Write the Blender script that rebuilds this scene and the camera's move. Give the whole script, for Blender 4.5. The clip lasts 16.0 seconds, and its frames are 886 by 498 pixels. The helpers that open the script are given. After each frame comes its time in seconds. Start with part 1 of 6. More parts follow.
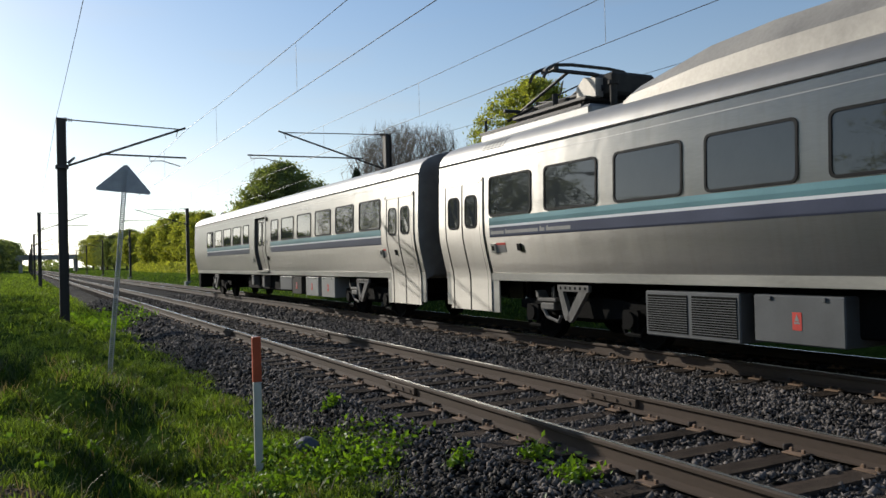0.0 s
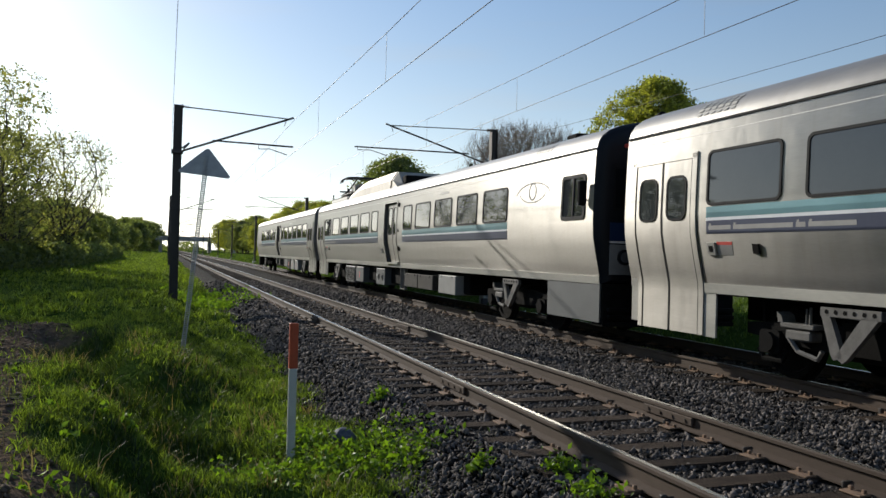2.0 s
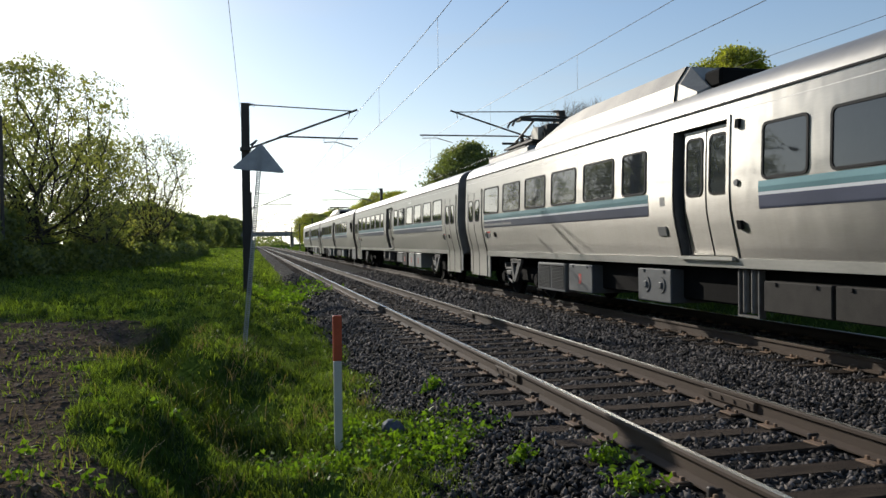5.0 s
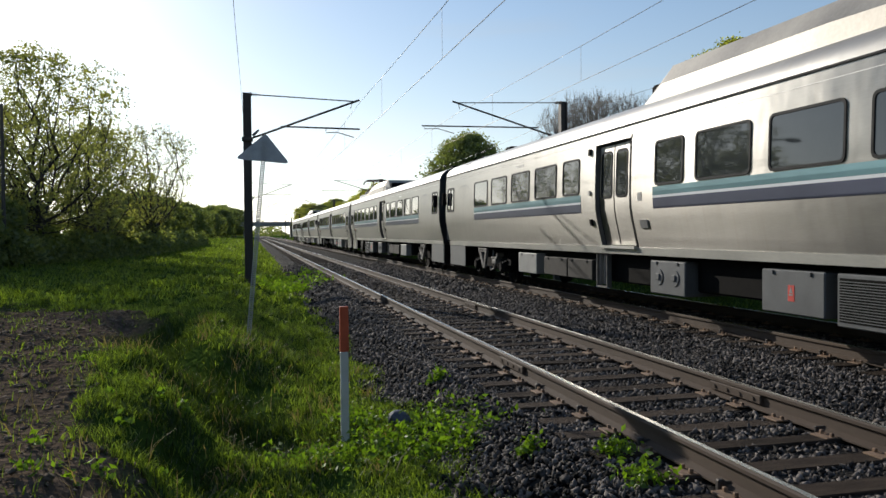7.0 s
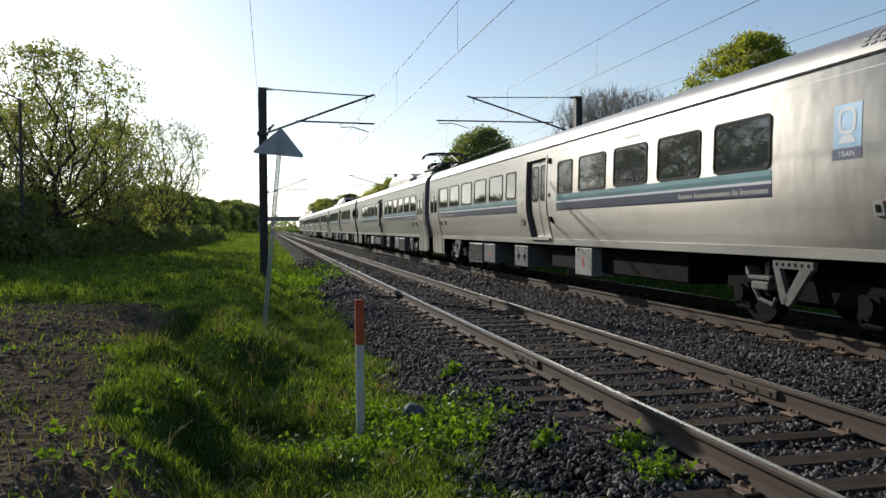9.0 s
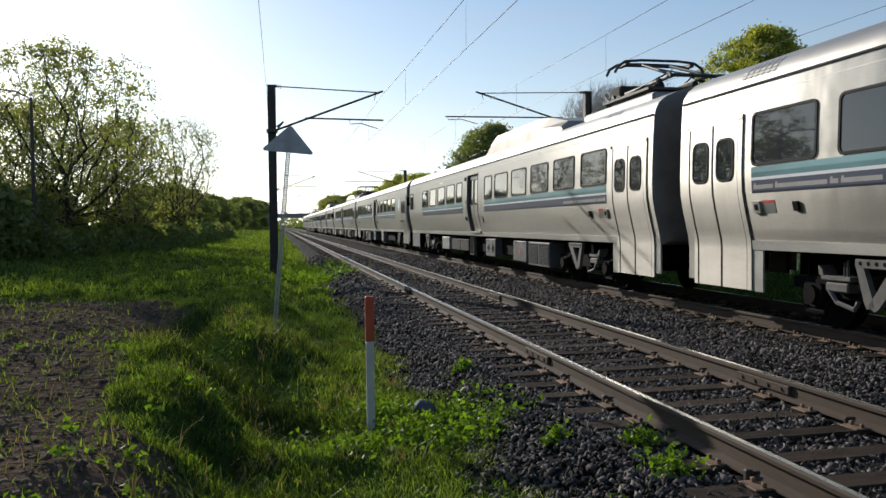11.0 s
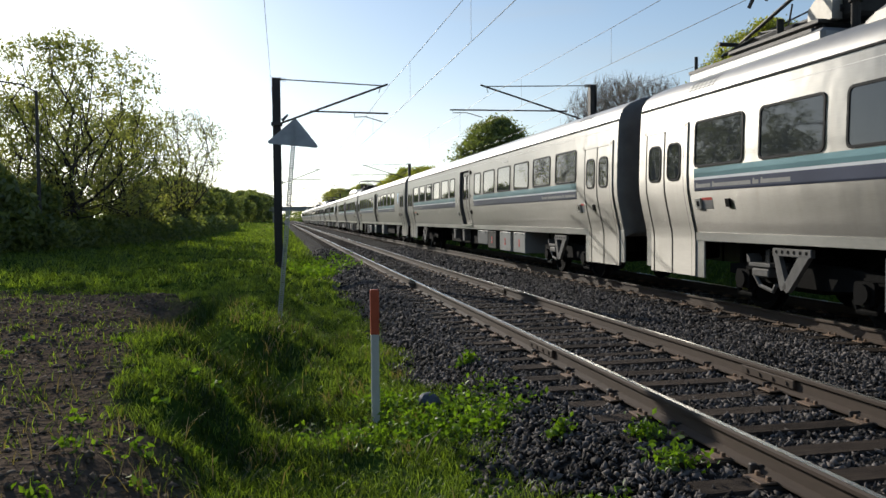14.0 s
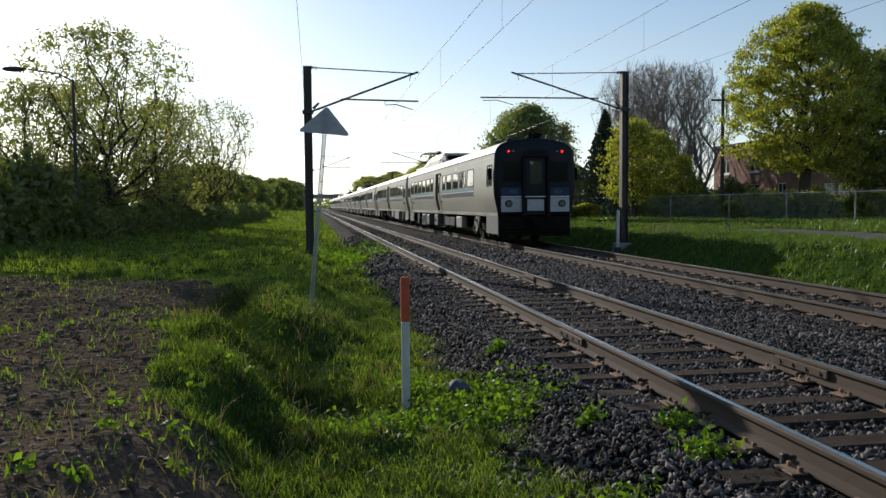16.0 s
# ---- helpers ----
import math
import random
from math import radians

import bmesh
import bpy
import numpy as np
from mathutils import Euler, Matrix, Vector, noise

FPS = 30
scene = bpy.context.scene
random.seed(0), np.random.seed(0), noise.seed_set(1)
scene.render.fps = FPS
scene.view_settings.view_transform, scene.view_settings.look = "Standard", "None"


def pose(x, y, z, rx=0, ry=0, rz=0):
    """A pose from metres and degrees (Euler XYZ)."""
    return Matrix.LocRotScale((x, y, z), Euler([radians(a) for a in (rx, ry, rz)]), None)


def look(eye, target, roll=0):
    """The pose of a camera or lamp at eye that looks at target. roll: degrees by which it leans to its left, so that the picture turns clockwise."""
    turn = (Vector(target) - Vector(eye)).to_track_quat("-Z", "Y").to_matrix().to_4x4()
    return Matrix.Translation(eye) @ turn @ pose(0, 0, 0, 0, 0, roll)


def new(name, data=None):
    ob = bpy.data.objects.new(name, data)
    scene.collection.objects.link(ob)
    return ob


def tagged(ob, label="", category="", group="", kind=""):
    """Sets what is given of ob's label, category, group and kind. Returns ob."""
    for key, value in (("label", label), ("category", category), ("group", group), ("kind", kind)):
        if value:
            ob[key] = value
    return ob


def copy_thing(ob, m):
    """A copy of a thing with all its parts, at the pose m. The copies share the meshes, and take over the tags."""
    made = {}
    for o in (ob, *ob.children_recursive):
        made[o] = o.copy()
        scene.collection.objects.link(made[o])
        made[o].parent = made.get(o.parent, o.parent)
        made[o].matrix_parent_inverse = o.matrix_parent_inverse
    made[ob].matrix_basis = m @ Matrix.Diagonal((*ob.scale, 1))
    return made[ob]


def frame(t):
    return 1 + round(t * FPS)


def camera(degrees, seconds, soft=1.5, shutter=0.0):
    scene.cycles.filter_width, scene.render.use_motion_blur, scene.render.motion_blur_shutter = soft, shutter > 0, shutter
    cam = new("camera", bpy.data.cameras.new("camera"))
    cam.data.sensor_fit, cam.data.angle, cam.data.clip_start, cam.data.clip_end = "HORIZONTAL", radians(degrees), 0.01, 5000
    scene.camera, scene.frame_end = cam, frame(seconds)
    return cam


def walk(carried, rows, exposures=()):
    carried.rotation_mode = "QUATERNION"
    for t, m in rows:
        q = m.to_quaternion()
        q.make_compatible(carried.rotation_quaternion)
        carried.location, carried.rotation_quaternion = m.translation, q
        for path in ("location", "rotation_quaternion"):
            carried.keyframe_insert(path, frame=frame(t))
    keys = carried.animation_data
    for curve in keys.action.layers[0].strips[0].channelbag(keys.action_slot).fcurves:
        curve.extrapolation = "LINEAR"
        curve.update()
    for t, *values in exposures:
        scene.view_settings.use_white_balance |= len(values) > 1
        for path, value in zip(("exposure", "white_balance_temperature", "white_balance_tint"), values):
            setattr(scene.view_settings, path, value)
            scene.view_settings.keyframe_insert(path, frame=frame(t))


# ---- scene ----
cam = camera(58.2, 16.0)
PATH = [
    (0, (-3.928, -0.699, 1.432), (-2.999, 1.072, 1.454), -1.5),
    (0.5, (-3.732, -0.698, 1.418), (-2.836, 1.09, 1.467), -0.7),
    (1, (-3.546, -0.707, 1.403), (-2.751, 1.128, 1.439), -1.5),
    (1.5, (-3.362, -0.779, 1.413), (-2.677, 1.1, 1.414), 0.8),
    (2, (-3.176, -0.713, 1.4), (-2.521, 1.177, 1.417), 1.5),
    (2.5, (-3.047, -0.627, 1.407), (-2.395, 1.263, 1.445), -1.0),
    (3, (-2.922, -0.656, 1.416), (-2.371, 1.266, 1.473), 0.8),
    (3.5, (-2.803, -0.725, 1.41), (-2.33, 1.218, 1.441), 0.9),
    (4, (-2.77, -0.71, 1.416), (-2.323, 1.239, 1.421), -0.7),
    (4.5, (-2.779, -0.691, 1.424), (-2.339, 1.26, 1.425), -1.0),
    (5, (-2.789, -0.642, 1.404), (-2.325, 1.304, 1.386), -0.7),
    (7.5, (-2.868, -0.618, 1.411), (-2.405, 1.327, 1.37), -0.4),
    (8, (-2.873, -0.617, 1.406), (-2.415, 1.329, 1.367), -0.3),
    (8.5, (-2.872, -0.634, 1.402), (-2.425, 1.315, 1.357), -0.3),
    (9, (-2.873, -0.629, 1.397), (-2.442, 1.323, 1.344), -0.3),
    (11.5, (-2.872, -0.625, 1.4), (-2.469, 1.333, 1.335), -0.5),
    (12, (-2.872, -0.628, 1.399), (-2.472, 1.33, 1.33), -0.3),
    (12.5, (-2.879, -0.627, 1.398), (-2.483, 1.332, 1.324), -0.5),
    (13, (-2.874, -0.632, 1.399), (-2.48, 1.327, 1.32), -0.6),
    (13.5, (-2.868, -0.623, 1.4), (-2.474, 1.337, 1.32), -0.6),
    (14, (-2.881, -0.628, 1.399), (-2.484, 1.331, 1.32), -0.5),
    (14.5, (-2.877, -0.637, 1.394), (-2.488, 1.323, 1.313), -0.5),
    (15, (-2.88, -0.632, 1.392), (-2.496, 1.329, 1.305), -0.6),
    (15.5, (-2.889, -0.634, 1.396), (-2.513, 1.327, 1.295), -0.4),
    (16, (-2.891, -0.655, 1.402), (-2.568, 1.316, 1.293), -0.4),
]
walk(cam, [(t, look(eye, target, roll)) for t, eye, target, roll in PATH])

# ---- world, sun, exposure ----
SUN_AZ, SUN_EL = 21.5, 21.0            # degrees left of the track's direction, degrees above the horizon
world = bpy.data.worlds.new("sky")
scene.world = world
world.use_nodes = True
wn = world.node_tree.nodes
sky = wn.new("ShaderNodeTexSky")
sky.sky_type = "NISHITA"
sky.sun_disc = False
sky.sun_elevation, sky.sun_rotation = radians(SUN_EL), radians(-SUN_AZ)
sky.air_density, sky.dust_density, sky.ozone_density = 1.0, 0.4, 2.0
wn["Background"].inputs["Strength"].default_value = 0.12


def pale_haze():
    """White haze low over the land and thin streaks of high cloud all round the sky."""
    wl = world.node_tree.links
    grey, tint, mix = wn.new("ShaderNodeRGBToBW"), wn.new("ShaderNodeMix"), wn.new("ShaderNodeMix")
    coord, split, spread = wn.new("ShaderNodeTexCoord"), wn.new("ShaderNodeSeparateXYZ"), wn.new("ShaderNodeMapping")
    low, streak, thin, total = wn.new("ShaderNodeMapRange"), wn.new("ShaderNodeTexNoise"), wn.new("ShaderNodeMapRange"), wn.new("ShaderNodeMath")
    tint.data_type = mix.data_type = "RGBA"
    tint.blend_type = "MULTIPLY"
    tint.inputs["Factor"].default_value = 1.0
    tint.inputs[7].default_value = (0.91, 1.0, 1.07, 1)
    wl.new(sky.outputs[0], grey.inputs[0])
    wl.new(grey.outputs[0], tint.inputs[6])
    wl.new(coord.outputs["Generated"], split.inputs[0])
    wl.new(coord.outputs["Generated"], spread.inputs["Vector"])
    spread.inputs["Scale"].default_value = (1.0, 1.6, 9.0)
    spread.inputs["Rotation"].default_value = (0.12, 0.05, 0.3)
    wl.new(split.outputs["Z"], low.inputs["Value"])
    low.inputs["From Min"].default_value, low.inputs["From Max"].default_value = 0.0, 0.3
    low.inputs["To Min"].default_value, low.inputs["To Max"].default_value = 0.6, 0.04
    wl.new(spread.outputs[0], streak.inputs["Vector"])
    streak.inputs["Scale"].default_value, streak.inputs["Detail"].default_value = 2.2, 7
    wl.new(streak.outputs["Fac"], thin.inputs["Value"])
    thin.inputs["From Min"].default_value, thin.inputs["From Max"].default_value = 0.5, 0.8
    thin.inputs["To Max"].default_value = 0.35
    wl.new(low.outputs[0], total.inputs[0])
    wl.new(thin.outputs[0], total.inputs[1])
    total.use_clamp = True
    wl.new(total.outputs[0], mix.inputs["Factor"])
    wl.new(sky.outputs[0], mix.inputs[6])
    wl.new(tint.outputs[2], mix.inputs[7])
    wl.new(mix.outputs[2], wn["Background"].inputs["Color"])


pale_haze()
sun_data = bpy.data.lights.new("sun", "SUN")
sun_data.energy, sun_data.angle, sun_data.color = 3.8, radians(0.55), (1.0, 0.94, 0.84)
sun = new("sun", sun_data)
sun_from = Vector((-math.sin(radians(SUN_AZ)), math.cos(radians(SUN_AZ)), math.tan(radians(SUN_EL)))) * 60
sun.matrix_world = look(sun_from, (0, 0, 0))
scene.view_settings.exposure = 0.15


# ---- materials ----
def material(name, colour, rough=0.7, metal=0.0, vary=0.25, scale=6.0, fine=60.0, bump=0.15, spec=0.5, per_object=0.0,
             per_island=0.0, second=None, stretch=(1, 1, 1), depth=0.01):
    """A surface with stains at a large scale and grain at a fine one."""
    m = bpy.data.materials.new(name)
    m.use_nodes = True
    n, l = m.node_tree.nodes, m.node_tree.links
    b = n["Principled BSDF"]
    b.inputs["Roughness"].default_value = rough
    b.inputs["Metallic"].default_value = metal
    b.inputs["Specular IOR Level"].default_value = spec
    tc, mp = n.new("ShaderNodeTexCoord"), n.new("ShaderNodeMapping")
    mp.inputs["Scale"].default_value = stretch
    l.new(tc.outputs["Object"], mp.inputs["Vector"])
    big, small = n.new("ShaderNodeTexNoise"), n.new("ShaderNodeTexNoise")
    for t, s, d in ((big, scale, 4), (small, fine, 3)):
        t.inputs["Scale"].default_value, t.inputs["Detail"].default_value = s, d
        l.new(mp.outputs[0], t.inputs["Vector"])
    ramp = n.new("ShaderNodeMix")
    ramp.data_type = "RGBA"
    low = second or tuple(c * (1 - vary) for c in colour)
    high = tuple(min(1, c * (1 + vary)) for c in colour)
    ramp.inputs[6].default_value, ramp.inputs[7].default_value = (*low, 1), (*high, 1)
    add = n.new("ShaderNodeMath")
    add.operation = "MULTIPLY_ADD"
    l.new(small.outputs["Fac"], add.inputs[0])
    add.inputs[1].default_value = 0.5
    sub = n.new("ShaderNodeMath")
    sub.operation = "MULTIPLY_ADD"
    l.new(big.outputs["Fac"], sub.inputs[0])
    sub.inputs[1].default_value, sub.inputs[2].default_value = 1.6, -0.55
    l.new(sub.outputs[0], add.inputs[2])
    last = add.outputs[0]
    if per_object or per_island:
        info = n.new("ShaderNodeObjectInfo" if per_object else "ShaderNodeNewGeometry")
        rnd = n.new("ShaderNodeMath")
        rnd.operation = "MULTIPLY_ADD"
        l.new(info.outputs["Random" if per_object else "Random Per Island"], rnd.inputs[0])
        rnd.inputs[1].default_value = per_object or per_island
        shift = n.new("ShaderNodeMath")
        shift.operation = "SUBTRACT"
        l.new(last, shift.inputs[0])
        shift.inputs[1].default_value = (per_object or per_island) / 2
        l.new(shift.outputs[0], rnd.inputs[2])
        last = rnd.outputs[0]
    ramp.clamp_factor = True
    l.new(last, ramp.inputs["Factor"])
    l.new(ramp.outputs[2], b.inputs["Base Color"])
    if bump:
        bp = n.new("ShaderNodeBump")
        bp.inputs["Strength"].default_value, bp.inputs["Distance"].default_value = bump, depth
        l.new(small.outputs["Fac"], bp.inputs["Height"])
        l.new(bp.outputs[0], b.inputs["Normal"])
    rr = n.new("ShaderNodeMath")
    rr.operation = "MULTIPLY_ADD"
    l.new(big.outputs["Fac"], rr.inputs[0])
    rr.inputs[1].default_value, rr.inputs[2].default_value = 0.25 * rough, rough * 0.88
    l.new(rr.outputs[0], b.inputs["Roughness"])
    return m


def leafy(name, colour, vary=0.35, through_light=0.45):
    """Thin leaves or blades: diffuse, and some light through them."""
    m = bpy.data.materials.new(name)
    m.use_nodes = True
    n, l = m.node_tree.nodes, m.node_tree.links
    n.remove(n["Principled BSDF"])
    geo = n.new("ShaderNodeNewGeometry")
    mix = n.new("ShaderNodeMix")
    mix.data_type = "RGBA"
    mix.inputs[6].default_value = (*[c * (1 - vary) for c in colour], 1)
    mix.inputs[7].default_value = (colour[0] * (1 + vary) * 1.1, colour[1] * (1 + vary), colour[2] * (1 + vary * 0.3), 1)
    l.new(geo.outputs["Random Per Island"], mix.inputs["Factor"])
    d, t, g = n.new("ShaderNodeBsdfDiffuse"), n.new("ShaderNodeBsdfTranslucent"), n.new("ShaderNodeBsdfGlossy")
    g.inputs["Roughness"].default_value = 0.45
    g.inputs["Color"].default_value = (0.5, 0.5, 0.5, 1)
    bright = n.new("ShaderNodeMix")
    bright.data_type = "RGBA"
    bright.blend_type = "MULTIPLY"
    bright.inputs["Factor"].default_value = 1.0
    bright.inputs[7].default_value = (1.5, 1.55, 0.6, 1)
    l.new(mix.outputs[2], bright.inputs[6])
    l.new(mix.outputs[2], d.inputs["Color"])
    l.new(bright.outputs[2], t.inputs["Color"])
    a, c = n.new("ShaderNodeMixShader"), n.new("ShaderNodeMixShader")
    a.inputs[0].default_value, c.inputs[0].default_value = through_light, 0.06
    l.new(d.outputs[0], a.inputs[1])
    l.new(t.outputs[0], a.inputs[2])
    l.new(a.outputs[0], c.inputs[1])
    l.new(g.outputs[0], c.inputs[2])
    l.new(c.outputs[0], n["Material Output"].inputs["Surface"])
    return m


def glow(name, colour, strength):
    m = bpy.data.materials.new(name)
    m.use_nodes = True
    b = m.node_tree.nodes["Principled BSDF"]
    b.inputs["Base Color"].default_value = (*colour, 1)
    b.inputs["Emission Color"].default_value = (*colour, 1)
    b.inputs["Emission Strength"].default_value = strength
    return m


STEEL = material("brushed_stainless_steel", (0.295, 0.287, 0.267), 0.38, 0.85, 0.2, 0.9, 30, 0.04, stretch=(1, 0.25, 2.2), depth=0.004)
ROOF = material("roof_steel", (0.245, 0.24, 0.23), 0.45, 0.7, 0.22, 0.7, 14, 0.05, stretch=(1, 0.3, 1), depth=0.004)


def brushed(m, amount):
    """Grain along the car: gloss spreads up and down."""
    n, l = m.node_tree.nodes, m.node_tree.links
    t = n.new("ShaderNodeTangent")
    t.direction_type, t.axis = "RADIAL", "Y"
    l.new(t.outputs[0], n["Principled BSDF"].inputs["Tangent"])
    n["Principled BSDF"].inputs["Anisotropic"].default_value = amount


def buckled(m, gloss):
    """Sheets that bulge a little between their welds, streaks that ran down them, and a sharper brushed shine."""
    n, l = m.node_tree.nodes, m.node_tree.links
    b = n["Principled BSDF"]
    tc, mp, wave, bump = n.new("ShaderNodeTexCoord"), n.new("ShaderNodeMapping"), n.new("ShaderNodeTexNoise"), n.new("ShaderNodeBump")
    mp.inputs["Scale"].default_value = (1, 1.5, 1.1)
    wave.inputs["Scale"].default_value, wave.inputs["Detail"].default_value = 1.3, 2
    bump.inputs["Strength"].default_value, bump.inputs["Distance"].default_value = 0.22, 0.03
    l.new(tc.outputs["Object"], mp.inputs["Vector"])
    l.new(mp.outputs[0], wave.inputs["Vector"])
    l.new(wave.outputs["Fac"], bump.inputs["Height"])
    old = b.inputs["Normal"].links[0].from_node
    l.new(bump.outputs[0], old.inputs["Normal"])
    if gloss:
        shine, tang, both, out = n.new("ShaderNodeBsdfAnisotropic"), n.new("ShaderNodeTangent"), n.new("ShaderNodeMixShader"), n["Material Output"]
        tang.direction_type, tang.axis = "RADIAL", "Y"
        shine.inputs["Color"].default_value = (0.40, 0.385, 0.35, 1)
        shine.inputs["Roughness"].default_value, shine.inputs["Anisotropy"].default_value = 0.32, 0.95
        l.new(tang.outputs[0], shine.inputs["Tangent"])
        l.new(old.outputs[0], shine.inputs["Normal"])
        both.inputs[0].default_value = gloss
        l.new(b.outputs[0], both.inputs[1])
        l.new(shine.outputs[0], both.inputs[2])
        l.new(both.outputs[0], out.inputs["Surface"])
    run, grime, dirt = n.new("ShaderNodeMapping"), n.new("ShaderNodeTexNoise"), n.new("ShaderNodeMapRange")
    run.inputs["Scale"].default_value = (1, 7, 0.5)
    grime.inputs["Scale"].default_value, grime.inputs["Detail"].default_value = 1.6, 5
    dirt.inputs["From Min"].default_value, dirt.inputs["From Max"].default_value = 0.5, 0.75
    dirt.inputs["To Max"].default_value = 0.2
    stain = n.new("ShaderNodeMix")
    stain.data_type = "RGBA"
    stain.inputs[7].default_value = (0.22, 0.19, 0.15, 1)
    l.new(tc.outputs["Object"], run.inputs["Vector"])
    l.new(run.outputs[0], grime.inputs["Vector"])
    l.new(grime.outputs["Fac"], dirt.inputs["Value"])
    l.new(dirt.outputs[0], stain.inputs["Factor"])
    l.new(b.inputs["Base Color"].links[0].from_socket, stain.inputs[6])
    l.new(stain.outputs[2], b.inputs["Base Color"])


buckled(STEEL, 0.4)
buckled(ROOF, 0.0)
brushed(STEEL, 0.85)
brushed(ROOF, 0.5)
BAND = material("lower_sill_steel", (0.42, 0.405, 0.36), 0.45, 0.35, 0.25, 1.5, 30, 0.05, stretch=(1, 0.3, 1))
HUMP = material("sooty_roof_housing", (0.34, 0.312, 0.27), 0.52, 0.35, 0.35, 1.1, 20, 0.08)
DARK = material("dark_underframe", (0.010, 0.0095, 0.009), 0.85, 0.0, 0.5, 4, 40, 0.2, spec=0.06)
GREY = material("grey_painted_steel", (0.10, 0.104, 0.106), 0.5, 0.1, 0.18, 3, 50, 0.06)
SKIRT = material("dull_grey_skirt_paint", (0.085, 0.092, 0.092), 0.6, 0.0, 0.2, 2, 40, 0.05)
LIGHT = material("pale_painted_steel", (0.27, 0.267, 0.252), 0.5, 0.1, 0.15, 3, 50, 0.05)
BOGIE = material("dusty_bogie_steel", (0.045, 0.041, 0.036), 0.75, 0.1, 0.4, 5, 60, 0.2, spec=0.15)
DUSTY = material("dusty_pale_steel", (0.135, 0.128, 0.118), 0.65, 0.1, 0.35, 6, 60, 0.15, spec=0.25)
RUBBER = material("black_rubber", (0.010, 0.010, 0.011), 0.7, 0, 0.3, 10, 80, 0.1, spec=0.15)
BELLOWS = material("grey_rubber_bellows", (0.13, 0.122, 0.112), 0.7, 0, 0.3, 3, 40, 0.15)
GLASS = material("tinted_glass", (0.035, 0.04, 0.043), 0.03, 0.0, 0.1, 2, 20, 0.0, spec=0.75)
TEAL = material("teal_stripe", (0.10, 0.21, 0.235), 0.38, 0.45, 0.12, 1.2, 30, 0.02)
BLUE = material("dark_blue_stripe", (0.06, 0.068, 0.11), 0.38, 0.45, 0.15, 1.2, 30, 0.02)
WHITE = material("white_paint", (0.72, 0.73, 0.74), 0.4, 0, 0.06, 2, 30, 0.02)
CABGLASS = material("dark_cab_glass", (0.008, 0.009, 0.011), 0.08, 0.0, 0.1, 2, 20, 0.0, spec=0.2)
MASK = material("black_cab_mask", (0.006, 0.008, 0.012), 0.45, 0, 0.2, 3, 30, 0.02, spec=0.2)
PALEBLUE = material("pale_blue_decal", (0.30, 0.48, 0.66), 0.4, 0.1, 0.08, 3, 30, 0.0)
RED = material("red_decal", (0.55, 0.05, 0.035), 0.5, 0, 0.15, 5, 30, 0.02)
FADED = material("faded_grey_decal", (0.27, 0.265, 0.255), 0.45, 0.4, 0.15, 5, 30, 0.02)
COPPER = material("pantograph_steel", (0.055, 0.05, 0.045), 0.55, 0.5, 0.3, 8, 60, 0.1)
TAIL = glow("lit_red_lamp", (1.0, 0.025, 0.015), 2.2)
LENS = material("clear_lamp_lens", (0.16, 0.17, 0.18), 0.15, 0.3, 0.1, 10, 60, 0.0)
RAIL_SIDE = material("rusty_rail_web", (0.078, 0.057, 0.043), 0.75, 0.0, 0.35, 2, 50, 0.15, spec=0.2, stretch=(1, 0.2, 1))
RAIL_TOP = material("polished_rail_head", (0.46, 0.445, 0.42), 0.27, 1.0, 0.12, 1.5, 40, 0.02, stretch=(1, 0.1, 1))
TIE = material("weathered_tie_wood", (0.058, 0.044, 0.034), 0.95, 0, 0.55, 3, 45, 0.8, spec=0.08, per_object=0.6, stretch=(1, 6, 6))
PLATE = material("rusty_tie_plate", (0.21, 0.135, 0.085), 0.75, 0.2, 0.4, 8, 60, 0.3, per_object=0.4)
BALLAST = material("ballast_bed", (0.028, 0.026, 0.024), 0.95, 0, 0.5, 1.2, 26, 1.0, spec=0.05, depth=0.05)
LANE = material("worn_gravel_lane", (0.12, 0.106, 0.092), 0.95, 0, 0.4, 1.5, 30, 0.8, spec=0.05, depth=0.03)
STONE = material("ballast_stone", (0.094, 0.083, 0.076), 0.85, 0, 0.9, 3, 40, 0.4, spec=0.15, per_island=1.4)
MAST = material("dark_weathered_steel", (0.075, 0.065, 0.058), 0.65, 0.4, 0.3, 2, 30, 0.15, stretch=(1, 1, 0.3))
GALV = material("galvanised_steel", (0.36, 0.37, 0.38), 0.5, 0.6, 0.2, 6, 50, 0.08)
WIRE = material("wire", (0.06, 0.06, 0.06), 0.5, 0.6, 0.1, 5, 50, 0)
ORANGE = material("faded_orange_paint", (0.50, 0.085, 0.03), 0.6, 0, 0.2, 8, 60, 0.1)
POSTWHITE = material("grimy_white_plastic", (0.55, 0.55, 0.50), 0.55, 0, 0.15, 4, 50, 0.08)
BARK = material("bark", (0.065, 0.052, 0.042), 0.9, 0, 0.4, 4, 30, 0.6, stretch=(1, 1, 0.25), depth=0.03)
PALEBARK = material("pale_bark", (0.20, 0.168, 0.14), 0.9, 0, 0.3, 4, 30, 0.5, stretch=(1, 1, 0.25), depth=0.02)
BRICK = material("red_brown_brick", (0.21, 0.108, 0.08), 0.85, 0, 0.3, 1.5, 30, 0.3)
SHINGLE = material("dark_roof_covering", (0.05, 0.048, 0.05), 0.85, 0, 0.3, 2, 30, 0.3)
CONCRETE = material("grey_concrete", (0.30, 0.29, 0.27), 0.8, 0, 0.2, 1, 20, 0.2)
ROCK = material("grey_rock", (0.075, 0.085, 0.115), 0.8, 0, 0.25, 8, 40, 0.3)
